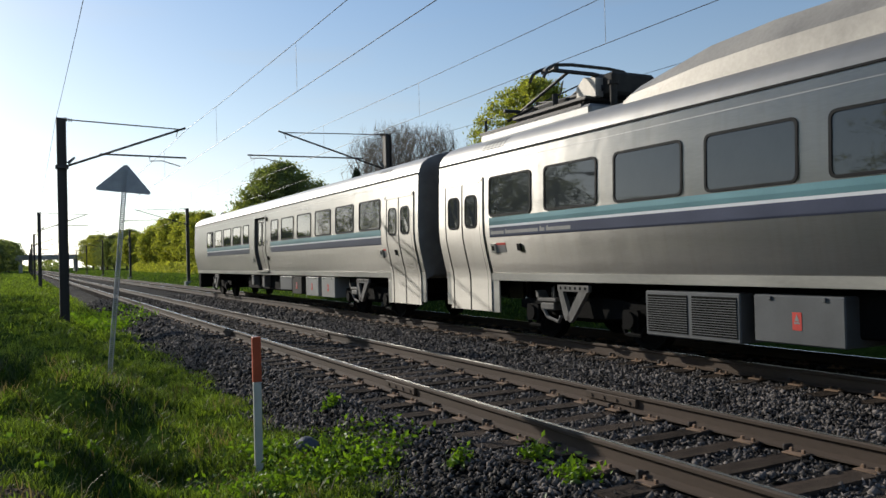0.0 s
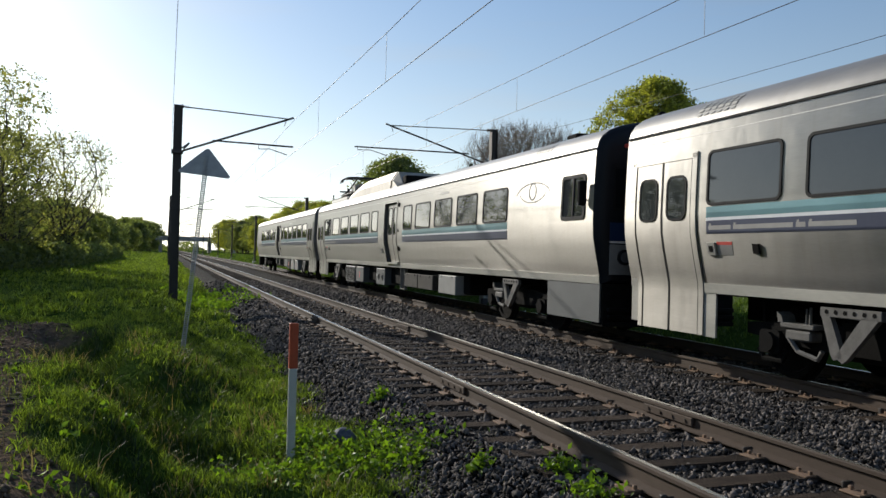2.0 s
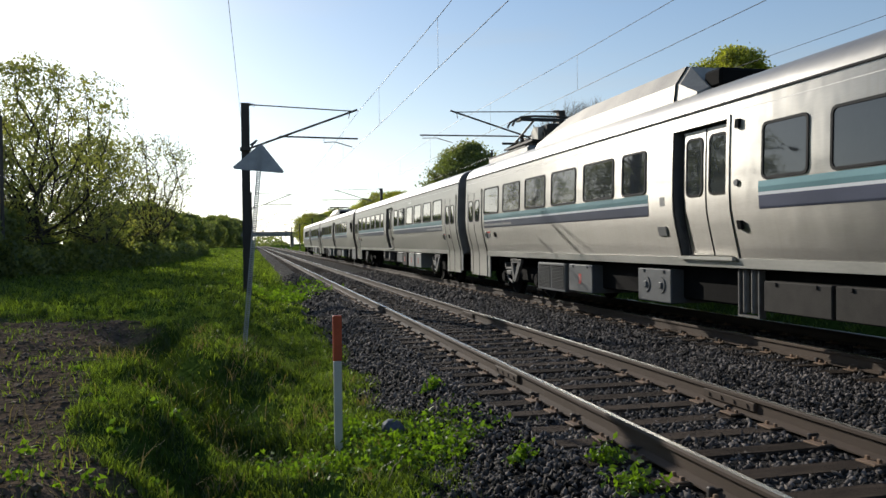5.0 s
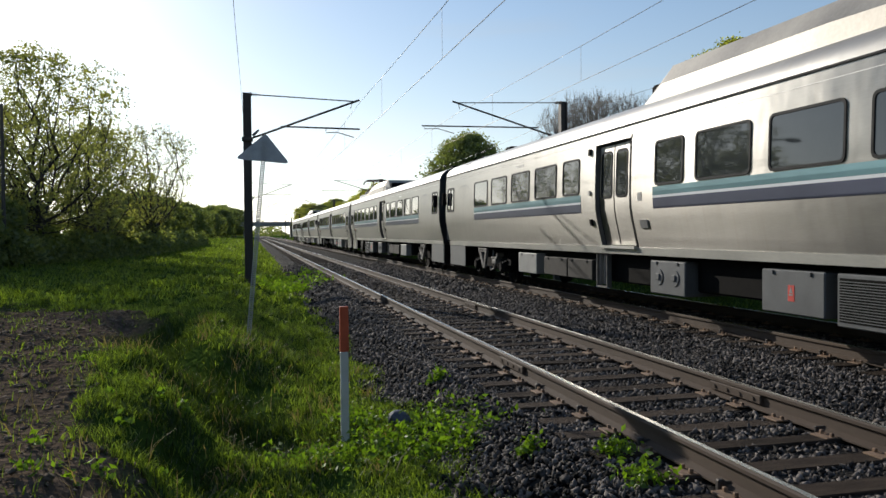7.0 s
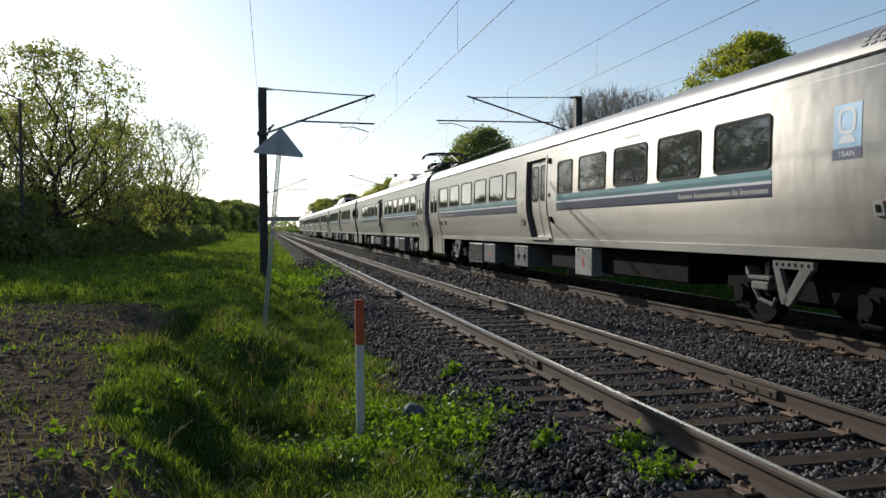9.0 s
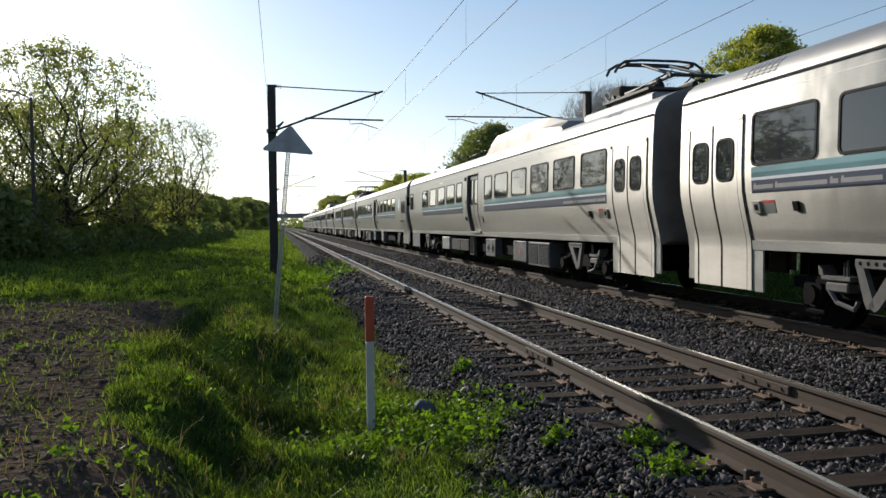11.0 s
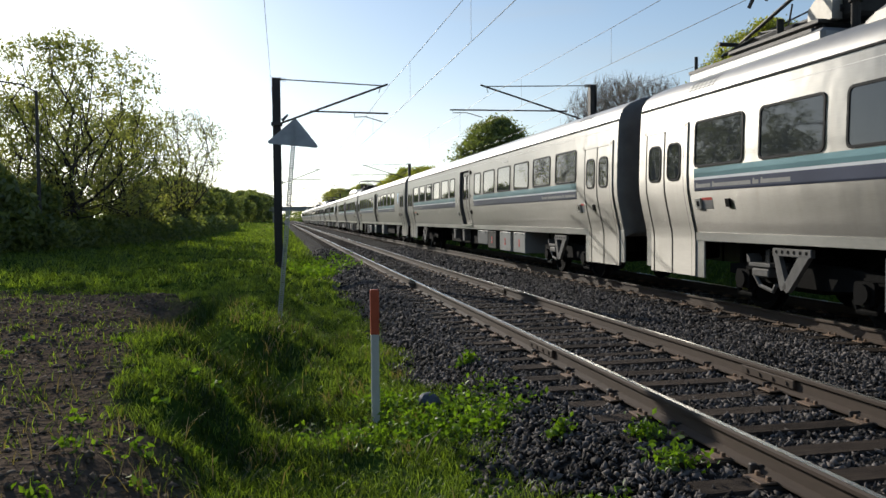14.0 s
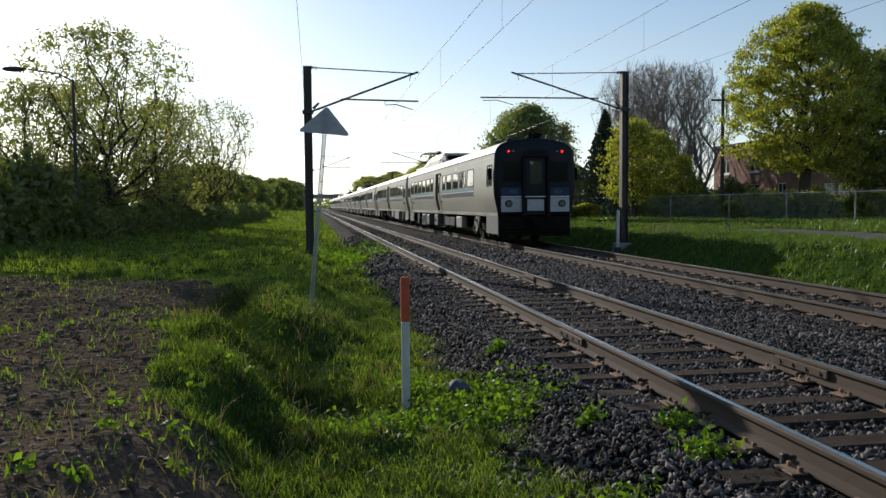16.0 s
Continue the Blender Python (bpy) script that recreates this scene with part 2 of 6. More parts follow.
LEAF_L = leafy("spring_leaves_olive", (0.215, 0.235, 0.11), 0.35, 0.6)
LEAF_Y = leafy("spring_leaves_yellow_green", (0.27, 0.295, 0.075), 0.4, 0.6)
LEAF_D = leafy("dark_green_leaves", (0.17, 0.21, 0.09))
NEEDLE = leafy("spruce_needles", (0.05, 0.075, 0.05), 0.3, 0.1)
GRASS = leafy("fresh_grass", (0.115, 0.175, 0.038), 0.7, 0.5)
# Grass blades coloured darker: painted shade for the hollows of the bank.
SHADE_TUFT = leafy("shade_grass_tufts", (0.034, 0.058, 0.013), 0.45, 0.4)
DARKBLUE = material("deep_blue_front_band", (0.010, 0.028, 0.085), 0.4, 0.0, 0.15, 2, 30, 0.0, spec=0.3)
GRASS_R = leafy("verge_grass", (0.085, 0.14, 0.028), 0.45, 0.45)
WEED = leafy("broad_weed_leaves", (0.11, 0.20, 0.022), 0.4, 0.5)
STRAW = leafy("dry_straw", (0.22, 0.18, 0.11), 0.3, 0.3)


def soil_material():
    """Turf, with bare trodden soil round one place beside the track."""
    m = bpy.data.materials.new("turf_and_soil")
    m.use_nodes = True
    n, l = m.node_tree.nodes, m.node_tree.links
    b = n["Principled BSDF"]
    b.inputs["Roughness"].default_value = 0.95
    b.inputs["Specular IOR Level"].default_value = 0.0
    tc = n.new("ShaderNodeTexCoord")
    edge = None
    for slope, off, how in (((0.8, 0.4, 0), 2.01, None), ((0.8, 0.118, 0), 3.57, "MINIMUM"), ((0.8, 0, 0), 4.65, "MINIMUM"), ((0, 0.25, 0), -2.78, "MAXIMUM")):
        dot, add = n.new("ShaderNodeVectorMath"), n.new("ShaderNodeMath")
        dot.operation = "DOT_PRODUCT"
        dot.inputs[1].default_value = slope
        add.inputs[1].default_value = off
        l.new(tc.outputs["Object"], dot.inputs[0])
        l.new(dot.outputs["Value"], add.inputs[0])
        if how:
            both = n.new("ShaderNodeMath")
            both.operation = how
            l.new(edge.outputs[0], both.inputs[0])
            l.new(add.outputs[0], both.inputs[1])
            edge = both
        else:
            edge = add
    noi, fine = n.new("ShaderNodeTexNoise"), n.new("ShaderNodeTexNoise")
    noi.inputs["Scale"].default_value, noi.inputs["Detail"].default_value = 1.1, 6
    fine.inputs["Scale"].default_value, fine.inputs["Detail"].default_value = 9, 6
    l.new(tc.outputs["Object"], noi.inputs["Vector"])
    l.new(tc.outputs["Object"], fine.inputs["Vector"])
    ad = n.new("ShaderNodeMath")
    ad.operation = "MULTIPLY_ADD"
    l.new(noi.outputs["Fac"], ad.inputs[0])
    ad.inputs[1].default_value = 0.9
    l.new(edge.outputs[0], ad.inputs[2])
    mr = n.new("ShaderNodeMapRange")
    mr.inputs["From Min"].default_value, mr.inputs["From Max"].default_value = 1.25, 1.6
    l.new(ad.outputs[0], mr.inputs["Value"])
    soil, turf, mx = n.new("ShaderNodeMix"), n.new("ShaderNodeMix"), n.new("ShaderNodeMix")
    for q in (soil, turf, mx):
        q.data_type = "RGBA"
    soil.inputs[6].default_value, soil.inputs[7].default_value = (0.036, 0.027, 0.02, 1), (0.165, 0.127, 0.096, 1)
    turf.inputs[6].default_value, turf.inputs[7].default_value = (0.02, 0.038, 0.008, 1), (0.065, 0.11, 0.022, 1)
    l.new(fine.outputs["Fac"], soil.inputs["Factor"])
    l.new(fine.outputs["Fac"], turf.inputs["Factor"])
    l.new(mr.outputs[0], mx.inputs["Factor"])
    l.new(soil.outputs[2], mx.inputs[6])
    l.new(turf.outputs[2], mx.inputs[7])
    l.new(mx.outputs[2], b.inputs["Base Color"])
    bp = n.new("ShaderNodeBump")
    bp.inputs["Strength"].default_value, bp.inputs["Distance"].default_value = 1.0, 0.09
    l.new(fine.outputs["Fac"], bp.inputs["Height"])
    l.new(bp.outputs[0], b.inputs["Normal"])
    return m


SOIL = soil_material()
CLOD = material("dry_soil_clods", (0.125, 0.10, 0.078), 0.95, 0, 0.5, 3, 40, 0.5, spec=0.1, per_island=0.8)


# ---- building tools ----
class Geo:
    """Vertices and faces of one mesh."""

    def __init__(self):
        self.v, self.f, self.mi = [], [], []

    def add(self, verts, faces, mi=0):
        k = len(self.v)
        self.v += [tuple(p) for p in verts]
        self.f += [tuple(k + i for i in f) for f in faces]
        self.mi += [mi] * len(faces)
        return self

    def box(self, x0, x1, y0, y1, z0, z1, mi=0):
        v = [(x, y, z) for z in (z0, z1) for x, y in ((x0, y0), (x1, y0), (x1, y1), (x0, y1))]
        return self.add(v, [(3, 2, 1, 0), (4, 5, 6, 7), (0, 1, 5, 4), (1, 2, 6, 5), (2, 3, 7, 6), (3, 0, 4, 7)], mi)

    def bevel_box(self, x0, x1, y0, y1, z0, z1, b=0.02, mi=0):
        """A box with chamfered edges."""
        v = []
        for sx, x in ((-1, x0), (1, x1)):
            for sy, y in ((-1, y0), (1, y1)):
                for sz, z in ((-1, z0), (1, z1)):
                    v += [(x, y - sy * b, z - sz * b), (x - sx * b, y, z - sz * b), (x - sx * b, y - sy * b, z)]
        bm = bmesh.new()
        for p in v:
            bm.verts.new(p)
        bmesh.ops.convex_hull(bm, input=bm.verts)
        bm.verts.index_update()
        self.add([q.co[:] for q in bm.verts], [[q.index for q in f.verts] for f in bm.faces], mi)
        bm.free()
        return self

    def tube(self, p, q, r, r2=None, n=8, caps=True, mi=0):
        p, q = Vector(p), Vector(q)
        r2 = r if r2 is None else r2
        d = (q - p).normalized()
        a = d.orthogonal().normalized()
        c = d.cross(a)
        v = [p + (a * math.cos(i * math.tau / n) + c * math.sin(i * math.tau / n)) * r for i in range(n)]
        v += [q + (a * math.cos(i * math.tau / n) + c * math.sin(i * math.tau / n)) * r2 for i in range(n)]
        f = [(i, (i + 1) % n, n + (i + 1) % n, n + i) for i in range(n)]
        if caps:
            f += [tuple(range(n - 1, -1, -1)), tuple(range(n, 2 * n))]
        return self.add(v, f, mi)

    def line(self, pts, r, n=6):
        """A round bar through the given points."""
        pts = [Vector(p) for p in pts]
        a = (pts[-1] - pts[0]).normalized().orthogonal().normalized()
        rows = []
        for i, p in enumerate(pts):
            d = (pts[min(i + 1, len(pts) - 1)] - pts[max(i - 1, 0)]).normalized()
            u = (a - d * a.dot(d)).normalized()
            w = d.cross(u)
            rows.append([p + (u * math.cos(k * math.tau / n) + w * math.sin(k * math.tau / n)) * r for k in range(n)])
        self.loft(rows, closed=True)
        self.add(rows[0], [tuple(range(n))])
        return self.add(rows[-1], [tuple(range(n))])

    def loft(self, rows, closed=False, mi=0):
        """A skin over rows of equal length."""
        k, m = len(rows), len(rows[0])
        v = [p for row in rows for p in row]
        f = [(i * m + j, i * m + (j + 1) % m, (i + 1) * m + (j + 1) % m, (i + 1) * m + j)
             for i in range(k - 1) for j in range(m if closed else m - 1)]
        return self.add(v, f, mi)

    def prism(self, outline, axis, a, b, mi=0):
        """An outline in two axes pushed along the third from a to b."""
        def put(u, w, t):
            return {"x": (t, u, w), "y": (u, t, w), "z": (u, w, t)}[axis]
        n = len(outline)
        v = [put(u, w, a) for u, w in outline] + [put(u, w, b) for u, w in outline]
        f = [(i, (i + 1) % n, n + (i + 1) % n, n + i) for i in range(n)] + [tuple(range(n - 1, -1, -1)), tuple(range(n, 2 * n))]
        return self.add(v, f, mi)


def mesh_of(name, g, mats, smooth=False):
    me = bpy.data.meshes.new(name)
    me.from_pydata(g.v, [], g.f)
    for m in (mats if isinstance(mats, (list, tuple)) else [mats]):
        me.materials.append(m)
    if isinstance(mats, (list, tuple)):
        me.polygons.foreach_set("material_index", g.mi)
    me.update()
    bm = bmesh.new()
    bm.from_mesh(me)
    bmesh.ops.remove_doubles(bm, verts=bm.verts, dist=1e-5)
    bmesh.ops.recalc_face_normals(bm, faces=bm.faces)
    bm.to_mesh(me)
    bm.free()
    if smooth:
        me.polygons.foreach_set("use_smooth", [True] * len(me.polygons))
        me.set_sharp_from_angle(angle=radians(35))
    return me


def part(name, g, mats, parent=None, label="", smooth=False, at=None):
    me = g if isinstance(g, bpy.types.Mesh) else mesh_of(name, g, mats, smooth)
    ob = new(name, me)
    if parent:
        ob.parent = parent
    if at:
        ob.location = at
    if label:
        ob["label"] = label
    return ob


def thing(name, label, category, group="", kind="", at=(0, 0, 0), rz=0):
    ob = new(name)
    ob.empty_display_size = 0.2
    ob.matrix_world = pose(*at, 0, 0, rz)
    return tagged(ob, label, category, group, kind)


def soup(name, verts, faces, mats, parent=None, smooth=False):
    """A mesh from numpy arrays of vertices and of triangles or quads."""
    me = bpy.data.meshes.new(name)
    k = faces.shape[1]
    me.vertices.add(len(verts))
    me.vertices.foreach_set("co", np.asarray(verts, dtype=np.float32).ravel())
    me.loops.add(faces.size)
    me.loops.foreach_set("vertex_index", faces.astype(np.int32).ravel())
    me.polygons.add(len(faces))
    me.polygons.foreach_set("loop_start", np.arange(0, faces.size, k, dtype=np.int32))
    me.materials.append(mats)
    me.update(calc_edges=True)
    if smooth:
        me.polygons.foreach_set("use_smooth", [True] * len(faces))
    ob = new(name, me)
    if parent:
        ob.parent = parent
    return ob


def smoothstep(a, b, v):
    t = np.clip((v - a) / (b - a), 0, 1)
    return t * t * (3 - 2 * t)


def ripple(x, y):
    return (np.sin(x * 1.7 + 0.6 * np.sin(y * 0.9)) * np.sin(y * 1.3 + 0.7 * np.sin(x * 1.1)) * 0.5
            + np.sin(x * 4.1 + y * 2.3) * np.sin(y * 3.7 - x * 1.9) * 0.25)


TRACK_2 = 4.95                         # centre line of the far track
CENTRE_1 = 0.7525


def gully(x, y):
    """0 to 1: a crooked gully down the bank, and a shallow branch of it."""
    across = (x + 3.7) * 0.95 + (y - 9.6) * 0.316
    a = np.exp(-((across + 0.14 * np.sin(y * 1.9)) / 0.5) ** 2) * smoothstep(5.6, 7.2, y) * smoothstep(14.5, 12.0, y)
    return np.maximum(a, 0.45 * np.exp(-((x + 3.35 - (5.6 - y) * 0.35) / 0.35) ** 2 - ((y - 5.6) / 0.9) ** 2))


def ground_z(x, y):
    """Height of the ground: ballast bed, ditch, bank with a trodden top, verge beyond the tracks."""
    x, y = np.asarray(x, dtype=float), np.asarray(y, dtype=float)
    foot = -2.15 - 0.75 * (1 - smoothstep(4.5, 9.0, y))
    z = -0.20 - 0.26 * smoothstep(-0.75, -1.45, x)
    z = z + 0.50 * smoothstep(foot, foot - 1.25, x) + 0.25 * smoothstep(-4.5, -13, x)
    z = z - 0.5 * gully(x, y) + 0.10 * np.exp(-(((x + 4.3) * 0.95 + (y - 10.6) * 0.316) / 0.5) ** 2) * smoothstep(6.5, 8.5, y) * smoothstep(15, 12.5, y)
    z = z + (0.09 * ripple(x, y) + 0.07 * ripple(x * 2.3 + 1, y * 2.1) + 0.045 * ripple(x * 5.2, y * 4.4 + 2)) * smoothstep(-1.5, -2.8, x) * smoothstep(60, 30, y)
    z = z - 0.42 * smoothstep(6.5, 7.3, x) + 0.92 * smoothstep(7.6, 9.5, x) + 0.25 * smoothstep(14, 40, x)
    z = z + (0.07 * ripple(x * 0.7, y * 0.7) + 0.10 * ripple(x * 1.9, y * 1.5)) * smoothstep(7.6, 9.0, x) * smoothstep(14.5, 12.5, x)
    return z


# ---- ground ----
xs = np.unique(np.concatenate([[-2500, -1200, -600, -300, -150, -80, -50, -35], np.arange(-25, -9, 1.0), np.arange(-9, -1.0, 0.16),
                               np.arange(-1.0, 6.4, 0.4), np.arange(6.4, 12, 0.25), np.arange(12, 20, 0.5), np.arange(20, 45, 2.0), [50, 80, 150, 300, 600, 1200, 2500]]).round(3))
ys = np.unique(np.concatenate([[-2500, -1000, -400, -260, -150, -80, -40, -20, -10, -5], np.arange(-2, 16, 0.16), np.arange(16, 40, 0.4),
                               np.arange(40, 120, 2.0), np.arange(120, 400, 20.0), [500, 800, 1200, 2500]]).round(3))
gx, gy = np.meshgrid(xs, ys)
gz = ground_z(gx, gy)
nx = len(xs)
gi = (np.arange(len(ys) - 1)[:, None] * nx + np.arange(nx - 1)[None, :]).ravel()
gf = np.stack([gi, gi + 1, gi + nx + 1, gi + nx], 1)
ground = soup("ground", np.stack([gx.ravel(), gy.ravel(), gz.ravel()], 1), gf, SOIL, smooth=True)
ground.data.materials.append(BALLAST)
mid = (gx[:-1, :-1] + gx[1:, 1:]) / 2 + 0.12 * np.sin(gy[:-1, :-1] * 2.1) + 0.1 * np.sin(gy[:-1, :-1] * 5.3)
lane = (mid > 13.4) & (mid < 17.2) & (gy[:-1, :-1] < 31)
ground.data.materials.append(LANE)
index = np.where(lane, 2, ((mid > -1.45) & (mid < 7.45)).astype(int))
ground.data.polygons.foreach_set("material_index", index.astype(np.int32).ravel())
tagged(ground, "grassy ground with trodden bare soil and a grey ballast bed", "ground", kind="structure")


# ---- tracks ----
def rail_outline(w=0.073, h=0.17):
    a, f, t = w / 2, 0.075, 0.009
    half = [(f, -h), (f, -h + 0.012), (t + 0.004, -h + 0.035), (t, -0.05), (a, -0.036), (a, -0.012), (a - 0.012, -0.0015)]
    return half + [(-x, z) for x, z in reversed(half)]


def track(name, centre, label):
    t = thing(name, label, "railway track", kind="structure")
    for side in (-1, 1):
        x = centre + side * 0.7525
        g = Geo().prism([(x + u, z) for u, z in rail_outline()], "y", -260, 700)
        r = part("rail", g, RAIL_SIDE, t)
        part("rail_head", Geo().box(x - 0.022, x + 0.022, -260, 700, -0.004, 0.0015), RAIL_TOP, r, "polished running surface")
    return t


track_near = track("track_1", CENTRE_1, "rusty steel rails on weathered wooden ties in ballast")
track_far = track("track_2", TRACK_2, "rusty steel rails on wooden ties, the train's track")


# ---- overhead line ----
def mast(x, y, top, base, side, reach, past):
    """An H-section mast with its cantilever: side is the way to the track (1 or -1), reach how far the
    top arm goes, past how much further the lower one."""
    m = thing("catenary_mast", "dark weathered steel overhead line mast with cantilever arms", "mast", "overhead line masts", at=(x, y, 0))
    g = Geo()
    a, b = 0.125, 0.13
    w, f = 0.012, 0.02
    g.prism([(-a, -b), (-a + f, -b), (-a + f, -w), (a - f, -w), (a - f, -b), (a, -b), (a, b), (a - f, b), (a - f, w), (-a + f, w), (-a + f, b), (-a, b)], "z", base - 0.6, top)
    part("column", g, MAST, m)
    part("footing", Geo().bevel_box(-0.32, 0.32, -0.32, 0.32, base - 0.9, base - 0.32, 0.04), CONCRETE, m, "weathered concrete footing")
    s, z1 = side, top
    end = (s * reach, 0, z1 - 0.17)
    part("top_tie", Geo().tube((s * 0.12, 0, z1 - 0.05), end, 0.018), MAST, m)
    part("insulator", Geo().line([(s * (0.13 + 0.035 * i), 0, z1 - 0.05) for i in range(2)], 0.05).tube((s * 0.2, 0, z1 - 0.05), (s * 0.22, 0, z1 - 0.05), 0.06).tube((s * 0.26, 0, z1 - 0.06), (s * 0.28, 0, z1 - 0.06), 0.06), BOGIE, m)
    part("strut", Geo().tube((s * 0.12, 0, z1 - 1.38), (s * (reach + 0.12), 0, z1 - 0.12), 0.032), MAST, m)
    part("bracket", Geo().bevel_box(-0.17, 0.17, -0.16, 0.16, z1 - 1.46, z1 - 1.36, 0.01), MAST, m)
    q = reach + past
    hook = ((-1.05, 1.03), (-1.05, 1.16), (-0.7, 1.14), (-0.18, 1.29)) if side > 0 else ((-0.1, 1.03), (-0.1, 1.14), (-0.6, 1.12), (-1.2, 1.28))
    part("registration_tube", Geo().tube((s * 1.0, 0, z1 - 1.0), (s * (reach + past), 0, z1 - 1.03), 0.026), MAST, m)
    part("registration_arm", Geo().line([(s * (q + d), 0, z1 - h) for d, h in hook], 0.014), MAST, m)
    part("steady_insulator", Geo().tube((s * 0.16, 0, z1 - 1.3), (s * 0.34, 0, z1 - 1.12), 0.05, 0.03), GREY, m)
    part("hanger", Geo().line([(s * (reach - 0.1), 0, z1 - 0.17), (s * (reach - 0.16), 0, z1 - 0.4)], 0.012), MAST, m)
    return m


LEFT_Y, RIGHT_Y = [24.3 + 43 * i for i in range(-1, 8)], [27.4 + 43 * i for i in range(-1, 8)]
left_mast = mast(-2.97, LEFT_Y[1], 5.70, 0.0, 1, 3.3, 0.12)
right_mast = mast(8.5, RIGHT_Y[1], 6.28, 0.3, -1, 4.15, 1.25)
for i, y in enumerate(LEFT_Y):
    if i != 1:
        copy_thing(left_mast, pose(-2.97, y, 0))
for i, y in enumerate(RIGHT_Y):
    if i != 1:
        copy_thing(right_mast, pose(8.5, y, 0))


def wire_run(name, label, ys, x_of, z_at, sag, r=0.0065, steps=8):
    w = tagged(new(name), label, "cable")
    for i, (a, b) in enumerate(zip(ys, ys[1:])):
        pts = [(x_of(i) * (1 - u) + x_of(i + 1) * u, a + (b - a) * u, z_at - sag * 4 * u * (1 - u)) for u in np.linspace(0, 1, steps + 1)]
        part("span", Geo().line(pts, r, 5), WIRE, w)
    return w


def contact_line(ys, x_a, x_b, z_top, z_low, what):
    """Messenger and contact wire, with droppers between them."""
    sgn = lambda i: x_a if i % 2 else x_b
    wire_run("messenger_wire", "dark messenger wire over the " + what, ys, sgn, z_top, 0.2)
    wire_run("contact_wire", "straight contact wire over the " + what, ys, sgn, z_low, 0.02)
    for i, (a, b) in enumerate(zip(ys, ys[1:])):
        if b > 130:
            break
        for u in (0.1, 0.26, 0.42, 0.58, 0.74, 0.9):
            x = sgn(i) * (1 - u) + sgn(i + 1) * u
            g = Geo().tube((x, a + (b - a) * u, z_top - 0.8 * u * (1 - u)), (x, a + (b - a) * u, z_low), 0.004, n=4)
            tagged(part("dropper", g, WIRE), "thin vertical dropper wire between two overhead wires", "cable", "droppers")


contact_line([LEFT_Y[0] - 43] + LEFT_Y, 0.34, 0.48, 5.53, 4.50, "near track")
contact_line([RIGHT_Y[0] - 43] + RIGHT_Y, 4.3, 4.45, 5.75, 4.82, "far track")
wire_run("feeder_wire", "thin feeder wire along the mast tops", [LEFT_Y[0] - 43] + LEFT_Y, lambda i: -3.12, 5.55, 0.3, 0.005)
wire_run("feeder_wire", "thin feeder wire along the mast tops", [RIGHT_Y[0] - 43] + RIGHT_Y, lambda i: 8.6, 5.75, 0.3, 0.006)


# ---- train ----
PROFILE = [(1.34, 1.00), (1.35, 1.13), (1.40, 1.35), (1.455, 1.6), (1.49, 1.8), (1.50, 2.05), (1.49, 2.5), (1.475, 2.9), (1.455, 3.24)]
ROOFLINE = [(1.455, 3.24), (1.43, 3.34), (1.36, 3.46), (1.22, 3.57), (1.0, 3.66), (0.7, 3.73), (0.35, 3.77), (0, 3.785)]


def side_x(z):
    if z <= 1.0:
        return 1.34
    for (xa, za), (xb, zb) in zip(PROFILE, PROFILE[1:]):
        if z <= zb:
            return xa + (xb - xa) * (z - za) / (zb - za)
    return 1.455


def levels(z0, z1):
    return [z0] + [z for _, z in PROFILE if z0 + 0.01 < z < z1 - 0.01] + [z1]


def skin(g, side, s0, s1, z0, z1, out=0.0, thick=0.0, mi=0):
    """A piece of the car's side between two stations and two heights, out from the side by some metres."""
    zs = levels(z0, z1)
    front = [(side * (side_x(z) + out), -s0, z) for z in zs]
    back = [(side * (side_x(z) + out), -s1, z) for z in zs]
    g.loft([front, back], mi=mi)
    if thick:
        fi = [(side * (side_x(z) + out - thick), -s0, z) for z in zs]
        bi = [(side * (side_x(z) + out - thick), -s1, z) for z in zs]
        g.loft([fi, front], mi=mi).loft([back, bi], mi=mi)
        g.loft([[front[-1], back[-1]], [fi[-1], bi[-1]]], mi=mi).loft([[front[0], back[0]], [fi[0], bi[0]]], mi=mi)
    return g


def round_rect(w, h, r, n=4):
    """Outline round the middle, in (s, z)."""
    out = []
    for cx, cz, a in ((w / 2 - r, h / 2 - r, 0), (-w / 2 + r, h / 2 - r, 90), (-w / 2 + r, -h / 2 + r, 180), (w / 2 - r, -h / 2 + r, 270)):
        out += [(cx + r * math.cos(radians(a + 90 * i / n)), cz + r * math.sin(radians(a + 90 * i / n))) for i in range(n + 1)]
    return out


WINDOWS = {}


def window(car, side, s, zc, w, h, r=0.09, rim=0.035, name="window"):
    """A rubber-framed pane on the car's side, s the middle's station."""
    key = (round(w, 2), round(h, 2), side, name, round(zc, 2))
    if key not in WINDOWS:
        x = lambda z, o: side * (side_x(zc + z) + o)
        outer, inner = round_rect(w, h, r), round_rect(w - 2 * rim, h - 2 * rim, r * 0.75)
        f = Geo().loft([[(x(z, -0.004), -u, z) for u, z in outer], [(x(z, 0.016), -u, z) for u, z in outer],
                        [(x(z, 0.016), -u, z) for u, z in inner], [(x(z, -0.002), -u, z) for u, z in inner]], closed=True)
        p = Geo().add([(x(z, 0.004), -u, z) for u, z in inner], [tuple(range(len(inner)))])
        WINDOWS[key] = (mesh_of("window_frame", f, RUBBER), mesh_of("pane", p, GLASS))
    f, p = WINDOWS[key]
    ob = part(name, f, None, car, at=(0, -s, zc))
    part("pane", p, None, ob, "dark tinted pane")
    return ob


